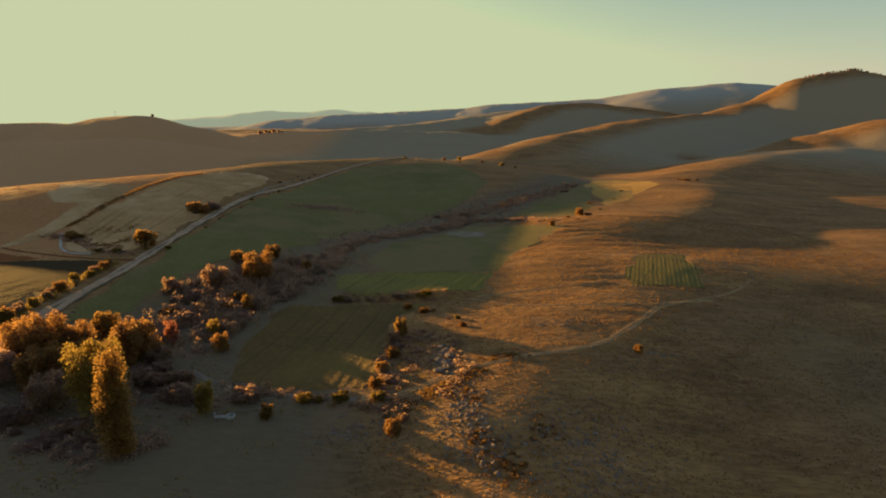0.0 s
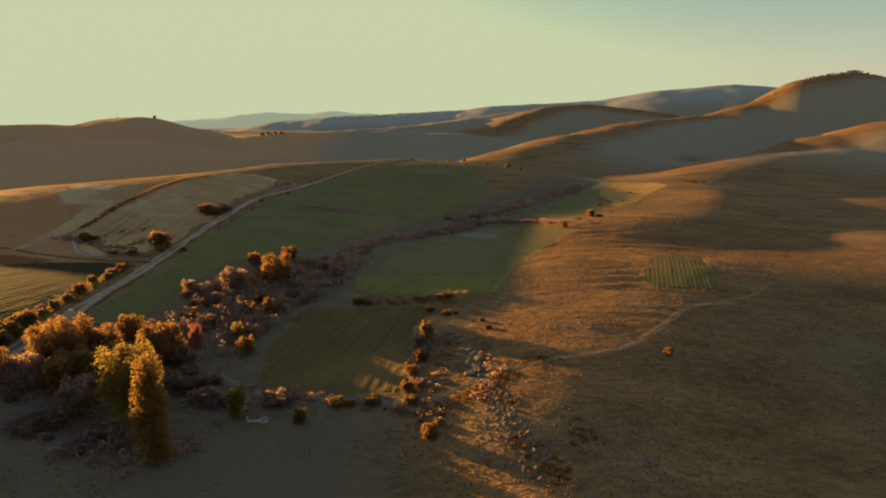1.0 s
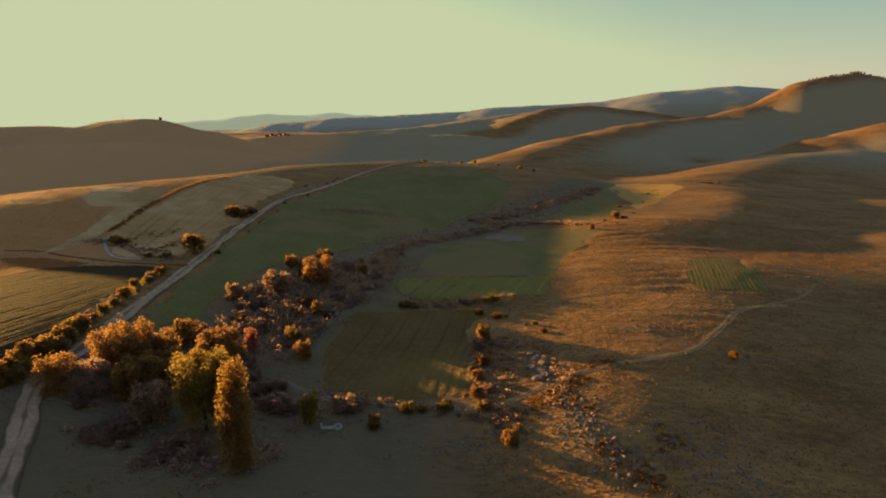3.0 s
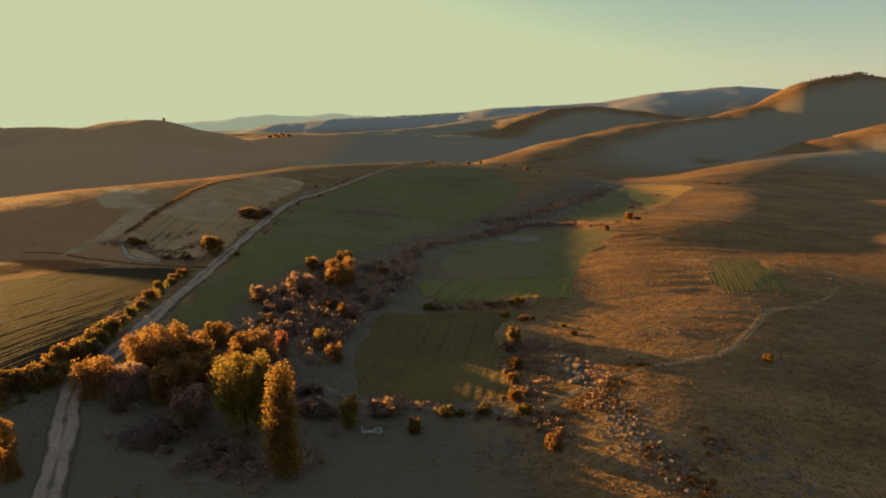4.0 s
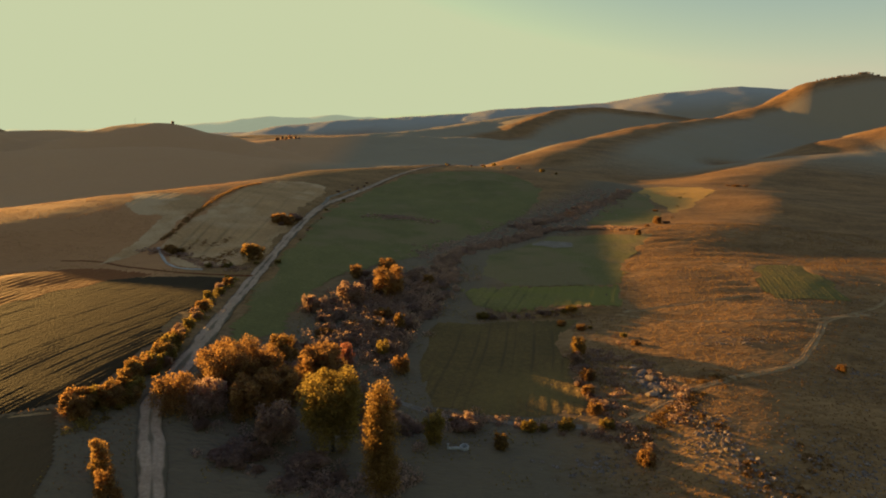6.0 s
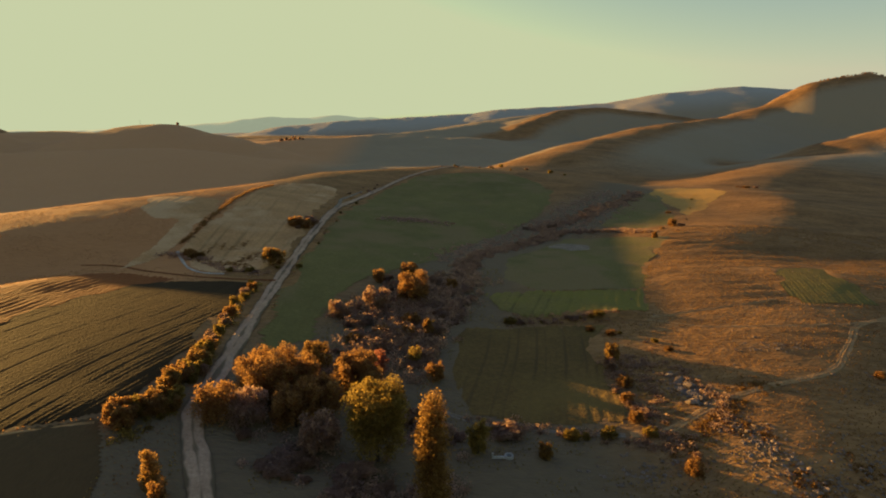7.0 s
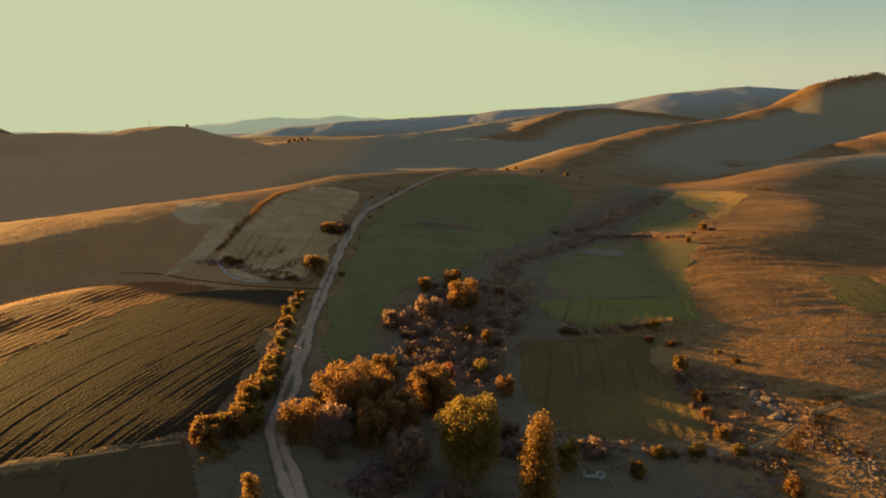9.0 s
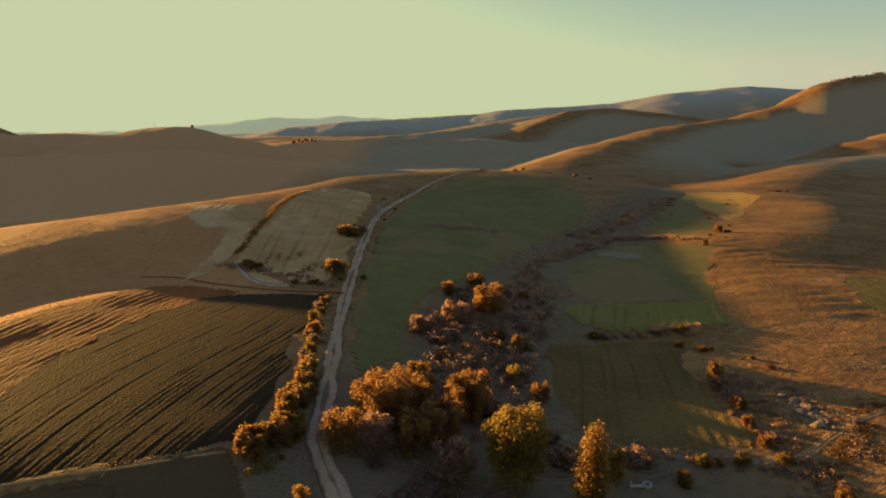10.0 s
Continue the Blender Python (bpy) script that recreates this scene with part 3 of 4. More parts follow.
def trunk_mesh(name, rng, height, width, stems=1, column=False):
    verts, faces = [], []
    for s in range(stems):
        lean = Vector((rng.uniform(-1, 1), rng.uniform(-1, 1), 0)) * (0.16 * width if stems > 1 else 0.02 * height)
        foot = lean * 0.2
        r = 0.024 * height / math.sqrt(stems)
        points = [Vector((foot.x, foot.y, -0.4))]
        top = 0.86 if column else 0.62
        for k in range(1, 5):
            f = k / 4 * top
            points.append(Vector((foot.x + lean.x * f + rng.uniform(-1, 1) * 0.012 * height, foot.y + lean.y * f + rng.uniform(-1, 1) * 0.012 * height, f * height)))
        for k in range(4):
            limb(verts, faces, points[k], points[k + 1], r * (1 - k * 0.2), r * (0.8 - k * 0.2))
        for k in range(9 if stems == 1 else 4):
            f = rng.uniform(0.3, 1.0)
            base = points[2].lerp(points[4], f)
            turn = rng.uniform(0, 2 * math.pi)
            reach = width * (0.22 if column else 0.38) * rng.uniform(0.6, 1)
            tip = base + Vector((math.cos(turn) * reach, math.sin(turn) * reach, height * rng.uniform(0.08, 0.25)))
            limb(verts, faces, base, tip, r * 0.35, r * 0.08, 5)
    return mesh_from(name, verts, faces, BARK)


def crown_mesh(name, rng, height, width, mat, count, leaf, low=0.25, lobes=10, column=False, sparse=0.0, core=True):
    """A crown of small leaf sprays round many lobes, with an uneven outline and gaps."""
    centre, size = [], []
    for k in range(lobes if column else round(lobes * 2.2)):
        if column:
            f = (k + 0.5) / lobes
            w = width * 0.5 * (0.55 + 0.75 * math.sin(math.pi * min(1, 0.18 + 0.80 * f)) ** 0.8) * 0.72
            centre.append((rng.uniform(-0.14, 0.14) * width, rng.uniform(-0.14, 0.14) * width, height * (low + (0.97 - low) * f)))
            size.append((w, w, height * 0.10))
        else:
            turn, out = rng.uniform(0, 2 * math.pi), math.sqrt(rng.uniform(0.02, 1)) * 0.40 * width
            up = (low + 0.08 + (0.82 - low) * rng.random() ** 0.75) * height
            out *= math.sqrt(max(0.1, 1 - ((up / height - 0.5) / 0.62) ** 2))
            r = width * rng.uniform(0.065, 0.15)
            centre.append((math.cos(turn) * out, math.sin(turn) * out, up))
            size.append((r, r, min(r * rng.uniform(1.1, 2.1), height * 0.20)))
    if core and not column:
        centre.append((0, 0, height * 0.34))
        size.append((width * 0.38, width * 0.38, height * 0.32))
        centre.append((0, 0, height * 0.60))
        size.append((width * 0.30, width * 0.30, height * 0.26))
    g = np.random.default_rng(rng.randrange(1 << 30))
    centre, size = np.array(centre), np.array(size)
    weight = size[:, 0] * size[:, 2]
    pick = g.choice(len(centre), count, p=weight / weight.sum())
    way = g.normal(size=(count, 3))
    way[:, 2] += 0.25
    way /= np.linalg.norm(way, axis=1, keepdims=True)
    deep = 1 - 0.7 * g.random(count) ** 1.6 + 0.30 * g.random(count) ** 2 * (g.random(count) < 0.4)
    p = centre[pick] + way * size[pick] * deep[:, None]
    if sparse:
        keep = value_noise(p[:, 0] + 3 * p[:, 2], p[:, 1] - 2 * p[:, 2], 0.13 * width, 31) > sparse - 1
        p, way = p[keep], way[keep]
    p = p[p[:, 2] > 0.05 * height]
    way = way[: len(p)]
    n = len(p)
    face = way * 0.7 + g.normal(size=(n, 3)) * 0.7
    face /= np.linalg.norm(face, axis=1, keepdims=True)
    u = np.cross(face, g.normal(size=(n, 3)))
    u /= np.linalg.norm(u, axis=1, keepdims=True)
    v = np.cross(face, u)
    s = leaf * (0.6 + 0.8 * g.random(n))[:, None]
    bend = face * s * 0.25
    verts = np.stack([p - u * s, p - v * s * 0.55 + bend, p + u * s, p + v * s * 0.55 + bend], 1).reshape(-1, 3)
    return mesh_from(name, verts, np.arange(4 * n).reshape(-1, 4), mat, smooth=False)


def tree(name, label, category, height, width, mat, seed, count=5000, leaf=0.3, low=0.25, lobes=10, column=False, stems=1, sparse=0.0, group="", core=True):
    rng = random.Random(seed)
    root = new(name)
    part("trunk", trunk_mesh("trunk", rng, height, width, stems, column), root)
    part("crown", crown_mesh("crown", rng, height, width, mat, count, leaf, low, lobes, column, sparse, core), root)
    return tagged(root, label, category, group)


def stand(ob, x, y, turn=0.0):
    ob.matrix_basis = pose(x, y, settled(x, y) - 0.05, 0, 0, turn)
    return ob


# the tall trees by the bend of the road
stand(tree("poplar_tree", "slender yellow-green poplar with leaves down to the ground", "tree", 19.0, 5.6, YELLOW_LEAF, 11, 14000, 0.21, 0.03, 34, True), -55.8, 92)
stand(tree("tree", "broad yellow-green poplar catching the evening sun", "tree", 15.4, 12.5, OLIVE_LEAF, 12, 20000, 0.23, 0.02, 40), -66, 104.5)
stand(tree("tree", "wide orange autumn tree beside the dirt road", "tree", 10.6, 15.5, ORANGE_LEAF, 13, 22000, 0.22, 0.0, 44, core=False), -90.5, 123)
stand(tree("tree", "thinning grey-orange autumn tree at the road's edge", "tree", 7.8, 9.5, ORANGE_LEAF, 14, 7000, 0.22, 0.0, 20, sparse=0.7), -97.5, 111.5)
stand(tree("tree", "rust-coloured tree among the roadside group", "tree", 8.8, 11.0, ORANGE_LEAF, 15, 8500, 0.26, 0.0, 24, core=False), -83, 114)
stand(tree("tree", "reddish orange tree behind the yellow-green poplar", "tree", 9.0, 12.5, ORANGE_LEAF, 16, 15000, 0.23, 0.0, 34, core=False), -73, 131)
stand(tree("tree", "spreading orange tree between its neighbours", "tree", 8.0, 11.5, ORANGE_LEAF, 41, 8000, 0.25, 0.0, 26, core=False), -85.5, 127.5)
stand(tree("tree", "low dull orange tree near the dirt road", "tree", 6.6, 9.5, GREY_LEAF, 42, 6500, 0.23, 0.0, 22), -92, 113)
stand(tree("tree", "brown-orange tree in the middle of the roadside group", "tree", 8.2, 11.0, ORANGE_LEAF, 43, 7500, 0.25, 0.0, 24, core=False), -79, 119)
stand(tree("tree", "dark-shaded autumn tree among the roadside group", "tree", 7.4, 10.0, BROWN_LEAF, 25, 6500, 0.26, 0.0, 20), -77, 106)
stand(tree("tree", "bare pinkish-twigged young tree", "tree", 7.2, 4.0, RED_LEAF, 17, 2200, 0.2, 0.1, 9, sparse=0.7), -68.6, 141)
stand(tree("tree", "round yellow tree behind the orange trees", "tree", 7.4, 8.0, YELLOW_LEAF, 18, 5200, 0.24, 0.0, 16), -84, 140)
stand(tree("tree", "small yellow-leaved tree beside the slender poplar", "tree", 7.4, 4.6, OLIVE_LEAF, 19, 3000, 0.22, 0.0, 12), -47.5, 108)
stand(tree("tree", "small round orange tree at the meadow's edge", "tree", 5.0, 5.2, ORANGE_LEAF, 20, 2600, 0.22, 0.0, 12), -55.8, 139)
stand(tree("tree", "thin pale yellow-green tree at the meadow's edge", "tree", 4.6, 5.0, OLIVE_LEAF, 26, 1900, 0.22, 0.0, 10, sparse=0.8), -61, 148)
stand(tree("tree", "small yellow-green tree on the thicket's edge", "tree", 5.2, 4.0, YELLOW_LEAF, 27, 2000, 0.22, 0.0, 9), -57.5, 166)
stand(tree("tree", "large round orange-brown tree in the thicket", "tree", 9.6, 12.0, ORANGE_LEAF, 21, 10000, 0.27, 0.0, 26), -63, 195)
stand(tree("tree", "yellow-brown tree in the thicket", "tree", 7.0, 9.5, BROWN_LEAF, 22, 6000, 0.27, 0.0, 18), -74.5, 186)
stand(tree("tree", "round brown tree at the thicket's corner", "tree", 5.0, 7.0, BROWN_LEAF, 28, 4500, 0.25, 0.0, 14), -85, 178)
stand(tree("tree", "orange-topped tree at the thicket's end", "tree", 5.0, 8.0, ORANGE_LEAF, 29, 5000, 0.27, 0.0, 16), -66, 222)
stand(tree("tree", "small orange tree at the thicket's end", "tree", 4.2, 4.6, ORANGE_LEAF, 30, 2000, 0.25, 0.0, 9), -50, 209)
stand(tree("tree", "yellow-green roadside tree near the bend", "tree", 7.0, 3.2, YELLOW_LEAF, 23, 2600, 0.2, 0.0, 11, True), -100.3, 91)
stand(tree("tree", "bushy orange tree near the bend", "tree", 5.6, 4.4, ORANGE_LEAF, 24, 2600, 0.2, 0.0, 10), -97.0, 86.5)

# bushes: a few forms, repeated
BUSHES = {}
for key, mat, words in (("brown", BROWN_LEAF, "dense brown-leaved bush"), ("orange", ORANGE_LEAF, "orange autumn bush"), ("yellow", YELLOW_LEAF, "bright yellow autumn bush"), ("olive", OLIVE_LEAF, "dull olive-green bush"), ("grey", GREY_LEAF, "grey half-bare thorny bush")):
    for form in range(3):
        BUSHES[key, form] = [tree("bush", words, "bush", 4.0, 4.6, mat, 100 + 7 * len(BUSHES), 2600, 0.22, 0.0, 18, stems=4), False]

bush_rng = random.Random(5)


def bush(key, x, y, height, width, where, group):
    """Stands a bush of that colour there."""
    entry = BUSHES[key, bush_rng.randrange(3)]
    m = pose(x, y, settled(x, y) - 0.1, 0, 0, bush_rng.uniform(0, 360)) @ Matrix.Diagonal((width / 4.6, width / 4.6 * bush_rng.uniform(0.85, 1.15), height / 4.0, 1))
    if entry[1]:
        ob = copy_thing(entry[0], m)
    else:
        ob, entry[1] = entry[0], True
        ob.matrix_basis = m
    return tagged(ob, ob["label"].split(" beside")[0] + " beside " + where, "bush", group)


def bush_row(line, gap, spread_out, height, width, keys, where, group, seed):
    rng = random.Random(seed)
    for (ax, ay), (bx, by) in zip(line[:-1], line[1:]):
        length = math.hypot(bx - ax, by - ay)
        for k in range(max(1, round(length / gap))):
            t = (k + rng.uniform(0.1, 0.9)) * gap / length
            big = rng.uniform(0.65, 1.35)
            bush(rng.choice(keys), ax + (bx - ax) * t + rng.gauss(0, spread_out), ay + (by - ay) * t + rng.gauss(0, spread_out), height * big, width * big * rng.uniform(0.9, 1.2), where, group)


bush_row([(-111.5, 103.5), (-109.6, 112), (-109.0, 122), (-109.6, 133), (-110.6, 141)], 1.7, 1.0, 3.4, 4.4, ["orange", "yellow", "olive"], "the dirt road", "roadside hedge", 1)
bush_row([(-107.0, 109), (-106.6, 117)], 1.8, 0.6, 2.8, 3.4, ["yellow", "olive", "yellow"], "the dirt road", "roadside hedge", 31)
bush_row([(-107.6, 122), (-108.4, 130), (-109.4, 142)], 2.2, 0.8, 2.2, 3.2, ["olive", "yellow", "brown", "olive"], "the dirt road", "roadside hedge", 2)
bush_row([(-111.4, 142), (-112.9, 159), (-115.5, 181), (-118.3, 205)], 3.0, 0.8, 2.2, 3.0, ["brown", "orange", "olive", "brown"], "the dirt road", "roadside hedge", 3)
bush_row([(-80, 150), (-71, 162), (-60, 177)], 2.5, 4.2, 2.8, 5.4, ["brown", "grey", "orange", "brown"], "the creek", "creek thicket", 4)
bush_row([(-82, 174), (-75, 190), (-66, 208), (-52, 224)], 2.7, 3.6, 3.0, 5.4, ["brown", "grey", "brown", "grey"], "the creek", "creek thicket", 5)
bush_row([(-62, 146), (-55, 165), (-50, 190), (-44, 212)], 3.4, 3.2, 2.2, 5.0, ["brown", "grey", "brown", "grey"], "the creek", "creek thicket", 6)
bush_row([(-84, 124), (-74, 140), (-80, 152)], 3.0, 3.6, 2.8, 5.0, ["brown", "grey", "brown"], "the roadside trees", "creek thicket", 7)
bush_row([(-70, 128), (-62, 120), (-52, 112), (-44, 114)], 3.2, 2.4, 4.0, 5.4, ["brown", "grey", "brown"], "the tall poplars", "poplar undergrowth", 25)
bush_row([(-90, 108), (-78, 98), (-66, 94)], 3.4, 2.6, 2.6, 5.0, ["brown", "grey", "brown"], "the tall poplars", "poplar undergrowth", 26)
bush_row([(-48, 222), (-42, 250), (-34, 274), (-19, 296), (-1, 318), (16, 340)], 5.0, 2.6, 1.7, 4.8, ["brown", "brown", "grey"], "the creek", "creek thicket", 8)
bush_row([(16, 340), (38, 339), (50, 335), (62, 322)], 4.5, 0.9, 1.7, 4.6, ["brown", "grey", "brown"], "the middle meadow", "meadow hedge", 32)
bush_row([(-1, 340), (18, 361), (33, 374), (55, 405), (82, 441), (104, 472)], 11.0, 3.4, 1.6, 5.0, ["brown", "grey", "brown"], "the upper creek", "creek thicket", 33)
bush("orange", -76, 212, 4.6, 4.6, "the creek", "creek thicket")
bush("brown", -84, 149, 3.8, 4.6, "the creek", "creek thicket")
bush_row([(-12.5, 116), (-13.5, 128), (-13, 141)], 1.7, 1.0, 2.1, 2.8, ["brown", "grey", "brown", "orange"], "the field boundary", "boundary bushes", 11)
bush("yellow", -11, 147, 5.4, 4.6, "the field boundary", "boundary bushes")
bush("brown", -12.5, 143, 3.6, 3.8, "the field boundary", "boundary bushes")
bush("brown", -7.7, 104, 3.8, 4.8, "the limestone rocks", "boundary bushes")
bush("orange", -9.5, 101, 2.6, 3.4, "the limestone rocks", "boundary bushes")
bush_row([(-34, 177.5), (-18, 179), (-2, 180.5)], 3.0, 0.5, 1.3, 3.2, ["brown", "brown", "olive"], "the meadow bank", "bank bushes", 12)
bush_row([(-46, 119), (-34, 115), (-22, 113), (-12, 112)], 4.5, 1.2, 1.5, 2.6, ["olive", "brown", "olive"], "the field's lower edge", "field edge bushes", 13)
bush("yellow", -35, 107, 2.6, 2.8, "the field's lower edge", "field edge bushes")
bush("yellow", -118.5, 229.5, 5.6, 8.6, "the stream", "stream bushes")
bush_row([(-154, 240), (-150, 236), (-160, 247)], 3.0, 2.0, 2.0, 3.4, ["orange", "yellow"], "the stream", "stream bushes", 14)
bush_row([(-129, 294), (-118.5, 290), (-119, 304)], 2.6, 1.4, 3.9, 6.2, ["brown", "orange", "brown"], "the ploughed field", "field bushes", 15)
bush_row([(-134, 221), (-122, 219), (-116, 222)], 4.0, 0.8, 1.4, 3.0, ["brown", "olive"], "the stream", "stream bushes", 16)
bush_row([(-107, 215), (-108.5, 270), (-108.5, 330), (-105, 400)], 17.0, 0.8, 1.3, 2.0, ["brown", "olive"], "the dirt road", "verge bushes", 17)
bush_row([(-116, 420), (-108, 448), (-96, 480)], 8.0, 3.0, 1.2, 2.4, ["brown", "grey"], "the upper road", "meadow bushes", 19)
bush_row([(-60, 560), (-20, 590), (1, 600), (24, 585)], 14.0, 4.0, 1.8, 3.8, ["brown", "grey", "olive"], "the saddle track", "saddle bushes", 20)
bush("brown", 1, 632, 3.4, 6.0, "the saddle track", "saddle bushes")
bush_row([(20, 700), (60, 640), (70, 560)], 24.0, 6.0, 3.0, 5.0, ["brown", "olive"], "the saddle meadow", "saddle bushes", 21)
bush("orange", 57.5, 306, 3.0, 3.2, "the far meadow", "hillside bushes")
bush("orange", 79, 338, 4.0, 5.0, "the far meadow", "hillside bushes")
bush("brown", 84, 337, 2.4, 5.0, "the far meadow", "hillside bushes")
bush_row([(200, 510), (226, 520)], 5.0, 3.0, 1.3, 4.2, ["brown", "orange"], "the grassy spur", "hillside bushes", 22)
bush("orange", 47, 133, 1.9, 2.2, "the limestone rocks", "hillside bushes")
bush_row([(60, 300), (110, 400), (150, 470)], 24.0, 6.0, 0.9, 2.4, ["brown", "orange", "olive"], "the dry hillside", "hillside bushes", 23)
bush_row([(-14, 170), (2, 165), (4, 150)], 5.0, 2.0, 1.4, 2.4, ["orange", "brown", "olive"], "the limestone rocks", "boundary bushes", 24)



def undergrowth(name, lines, gap, spread_out, height, radius, mat, leaves_each, leaf, label, seed):
    """Brush along lines, too dense to count: many small heaps of leafy twigs in one mesh."""
    g = np.random.default_rng(seed)
    heaps = []
    for line in lines:
        for (ax, ay), (bx, by) in zip(line[:-1], line[1:]):
            count = int(math.hypot(bx - ax, by - ay) / gap)
            t = g.random((count, 1))
            heaps.append(np.array([[ax, ay]]) * (1 - t) + np.array([[bx, by]]) * t + g.normal(0, spread_out, (count, 2)))
    heaps = np.concatenate(heaps)
    r = radius * (0.6 + 0.8 * g.random(len(heaps)))
    top = height * (0.5 + g.random(len(heaps)))
    z = ground_height(heaps[:, 0], heaps[:, 1])
    pick = np.repeat(np.arange(len(heaps)), leaves_each)
    way = g.normal(size=(len(pick), 3))
    way[:, 2] = np.abs(way[:, 2])
    way /= np.linalg.norm(way, axis=1, keepdims=True)
    deep = (1 - 0.6 * g.random(len(pick)) ** 1.6)[:, None]
    p = np.stack([heaps[pick, 0], heaps[pick, 1], z[pick]], -1) + way * deep * np.stack([r[pick], r[pick], top[pick]], -1)
    u = np.cross(way + 0.8 * g.normal(size=way.shape), g.normal(size=way.shape))
    u /= np.linalg.norm(u, axis=1, keepdims=True)
    v = np.cross(u, g.normal(size=way.shape))
    v /= np.linalg.norm(v, axis=1, keepdims=True)
    s = leaf * (0.6 + 0.8 * g.random(len(pick)))[:, None]
    verts = np.stack([p - u * s, p - v * s * 0.6, p + u * s, p + v * s * 0.6], 1).reshape(-1, 3)
    ob = new(name, mesh_from(name, verts, np.arange(len(verts)).reshape(-1, 4), mat, smooth=False))
    return tagged(ob, label, "brush", kind="stuff")


undergrowth("brush", [[(-86, 124), (-76, 142), (-70, 165), (-64, 200), (-50, 222)], [(-64, 142), (-57, 165), (-51, 195), (-42, 222)], [(-80, 174), (-72, 192)], [(-74, 150), (-64, 172), (-58, 200)]], 0.36, 4.0, 2.3, 2.0, BROWN_LEAF, 80, 0.25, "dull brown brush filling the creek thicket", 61)
undergrowth("brush", [[(-46, 220), (-42, 250), (-34, 274), (-19, 296), (-1, 318), (16, 340)], [(16, 340), (38, 339), (50, 335), (62, 322)]], 0.3, 2.4, 1.1, 2.0, BROWN_LEAF, 70, 0.3, "dark brown brush along the creek", 62)
undergrowth("brush", [[(-1, 340), (18, 361), (33, 374), (55, 405), (82, 441), (105, 474)]], 0.5, 3.4, 0.9, 2.2, BROWN_LEAF, 60, 0.36, "brown brush along the upper creek", 63)
undergrowth("brush", [[(-90, 108), (-78, 100), (-62, 92), (-52, 100)], [(-72, 126), (-60, 116), (-46, 112)]], 0.6, 3.0, 1.4, 1.6, GREY_LEAF, 70, 0.24, "dull grey-brown brush under the poplars", 64)
undergrowth("brush", [[(-110, 101), (-108.3, 110), (-108.8, 128), (-110.6, 142), (-113, 160), (-115.6, 181), (-118.5, 205)]], 0.8, 0.9, 1.1, 1.1, OLIVE_LEAF, 60, 0.2, "olive weeds at the foot of the roadside hedge", 65)
undergrowth("brush", [[(-12.5, 114), (-13.5, 128), (-12.5, 147)], [(-34, 177.5), (-18, 179), (-1, 180.5)], [(-50, 121), (-34, 115.5), (-20, 112), (-6, 108)], [(-8, 150), (2, 140), (5, 122), (0, 110)]], 0.8, 1.2, 0.8, 1.1, BROWN_LEAF, 50, 0.2, "low brown weeds on the field boundaries", 66)
undergrowth("brush", [[(-168, 244), (-150, 238), (-138, 226), (-118, 216)], [(-127, 290), (-119, 305)]], 0.9, 1.6, 1.0, 1.4, BROWN_LEAF, 50, 0.26, "low brush along ditches and banks", 67)

undergrowth("brush", [[(-56, 250), (-40, 284), (-8, 332), (20, 380), (46, 428), (84, 476)], [(24, 352), (50, 385), (80, 430)]], 0.5, 5.0, 0.5, 1.0, GREY_LEAF, 30, 0.24, "scattered low grey-brown scrub beside the creek", 68)
undergrowth("weeds", [[(-152, 242), (-147, 258)], [(-133, 233), (-129, 246)], [(-126, 240), (-124, 250)], [(-142, 250), (-138, 262)], [(-160, 246), (-146, 234), (-128, 228)]], 0.14, 1.5, 0.16, 0.7, STRAW, 22, 0.15, "straw-yellow weeds on the lower end of the harrowed field", 69)
undergrowth("dry_grass", [[(-164.6, 256), (-164.8, 280), (-166.2, 305), (-169, 332), (-171.5, 375), (-168, 412)]], 0.4, 0.8, 0.5, 0.8, STRAW, 30, 0.22, "tall dry grass on the bank between two fields", 70)

undergrowth("bracken", [[(-9, 106), (-4, 111), (3, 117), (9, 121)], [(3, 113), (7, 106)], [(5, 98), (9, 91), (13, 85)], [(10, 127), (18, 127)], [(17, 96), (20, 99)]], 0.2, 1.5, 0.28, 0.8, HEATH, 30, 0.15, "rust-orange bracken and dry grass round the rocks", 72)
undergrowth("brush", [[(-11, 118), (-7, 126), (-6, 138)], [(-16, 106), (-9, 112)], [(-9, 140), (-2, 148)]], 0.45, 1.6, 0.6, 1.0, BROWN_LEAF, 40, 0.2, "brown brambles between the field and the rocks", 73)

undergrowth("brush", [[(-86, 331), (-71, 341), (-48, 339)], [(-80, 334), (-56, 341)]], 0.3, 2.8, 0.5, 1.1, GREY_LEAF, 34, 0.24, "low faded scrub across the upper meadow", 74)

# far trees
far_rng = random.Random(9)
FAR = tree("tree", "dark round tree on a far hilltop", "tree", 4.0, 5.4, BROWN_LEAF, 300, 900, 0.8, 0.15, 9)
stand(FAR, -483, 1002)
for k in range(9):
    x, y = -345 + far_rng.gauss(0, 16), 1215 + far_rng.gauss(0, 12)
    tagged(copy_thing(FAR, pose(x, y, settled(x, y) - 0.3, 0, 0, far_rng.uniform(0, 360)) @ Matrix.Scale(far_rng.uniform(0.8, 1.4), 4)), "dark tree of a clump on the far slope", "tree", "far clump of trees")
for k in range(110):
    f = far_rng.random()
    x, y = 905 + 250 * f + far_rng.gauss(0, 6), 1511 - 8 * f + far_rng.gauss(0, 7)
    tagged(copy_thing(FAR, pose(x, y, settled(x, y) - 0.3, 0, 0, far_rng.uniform(0, 360)) @ Matrix.Scale(far_rng.uniform(0.35, 0.8), 4)), "dark tree on the skyline of the highest hill", "tree", "trees on the highest hill")


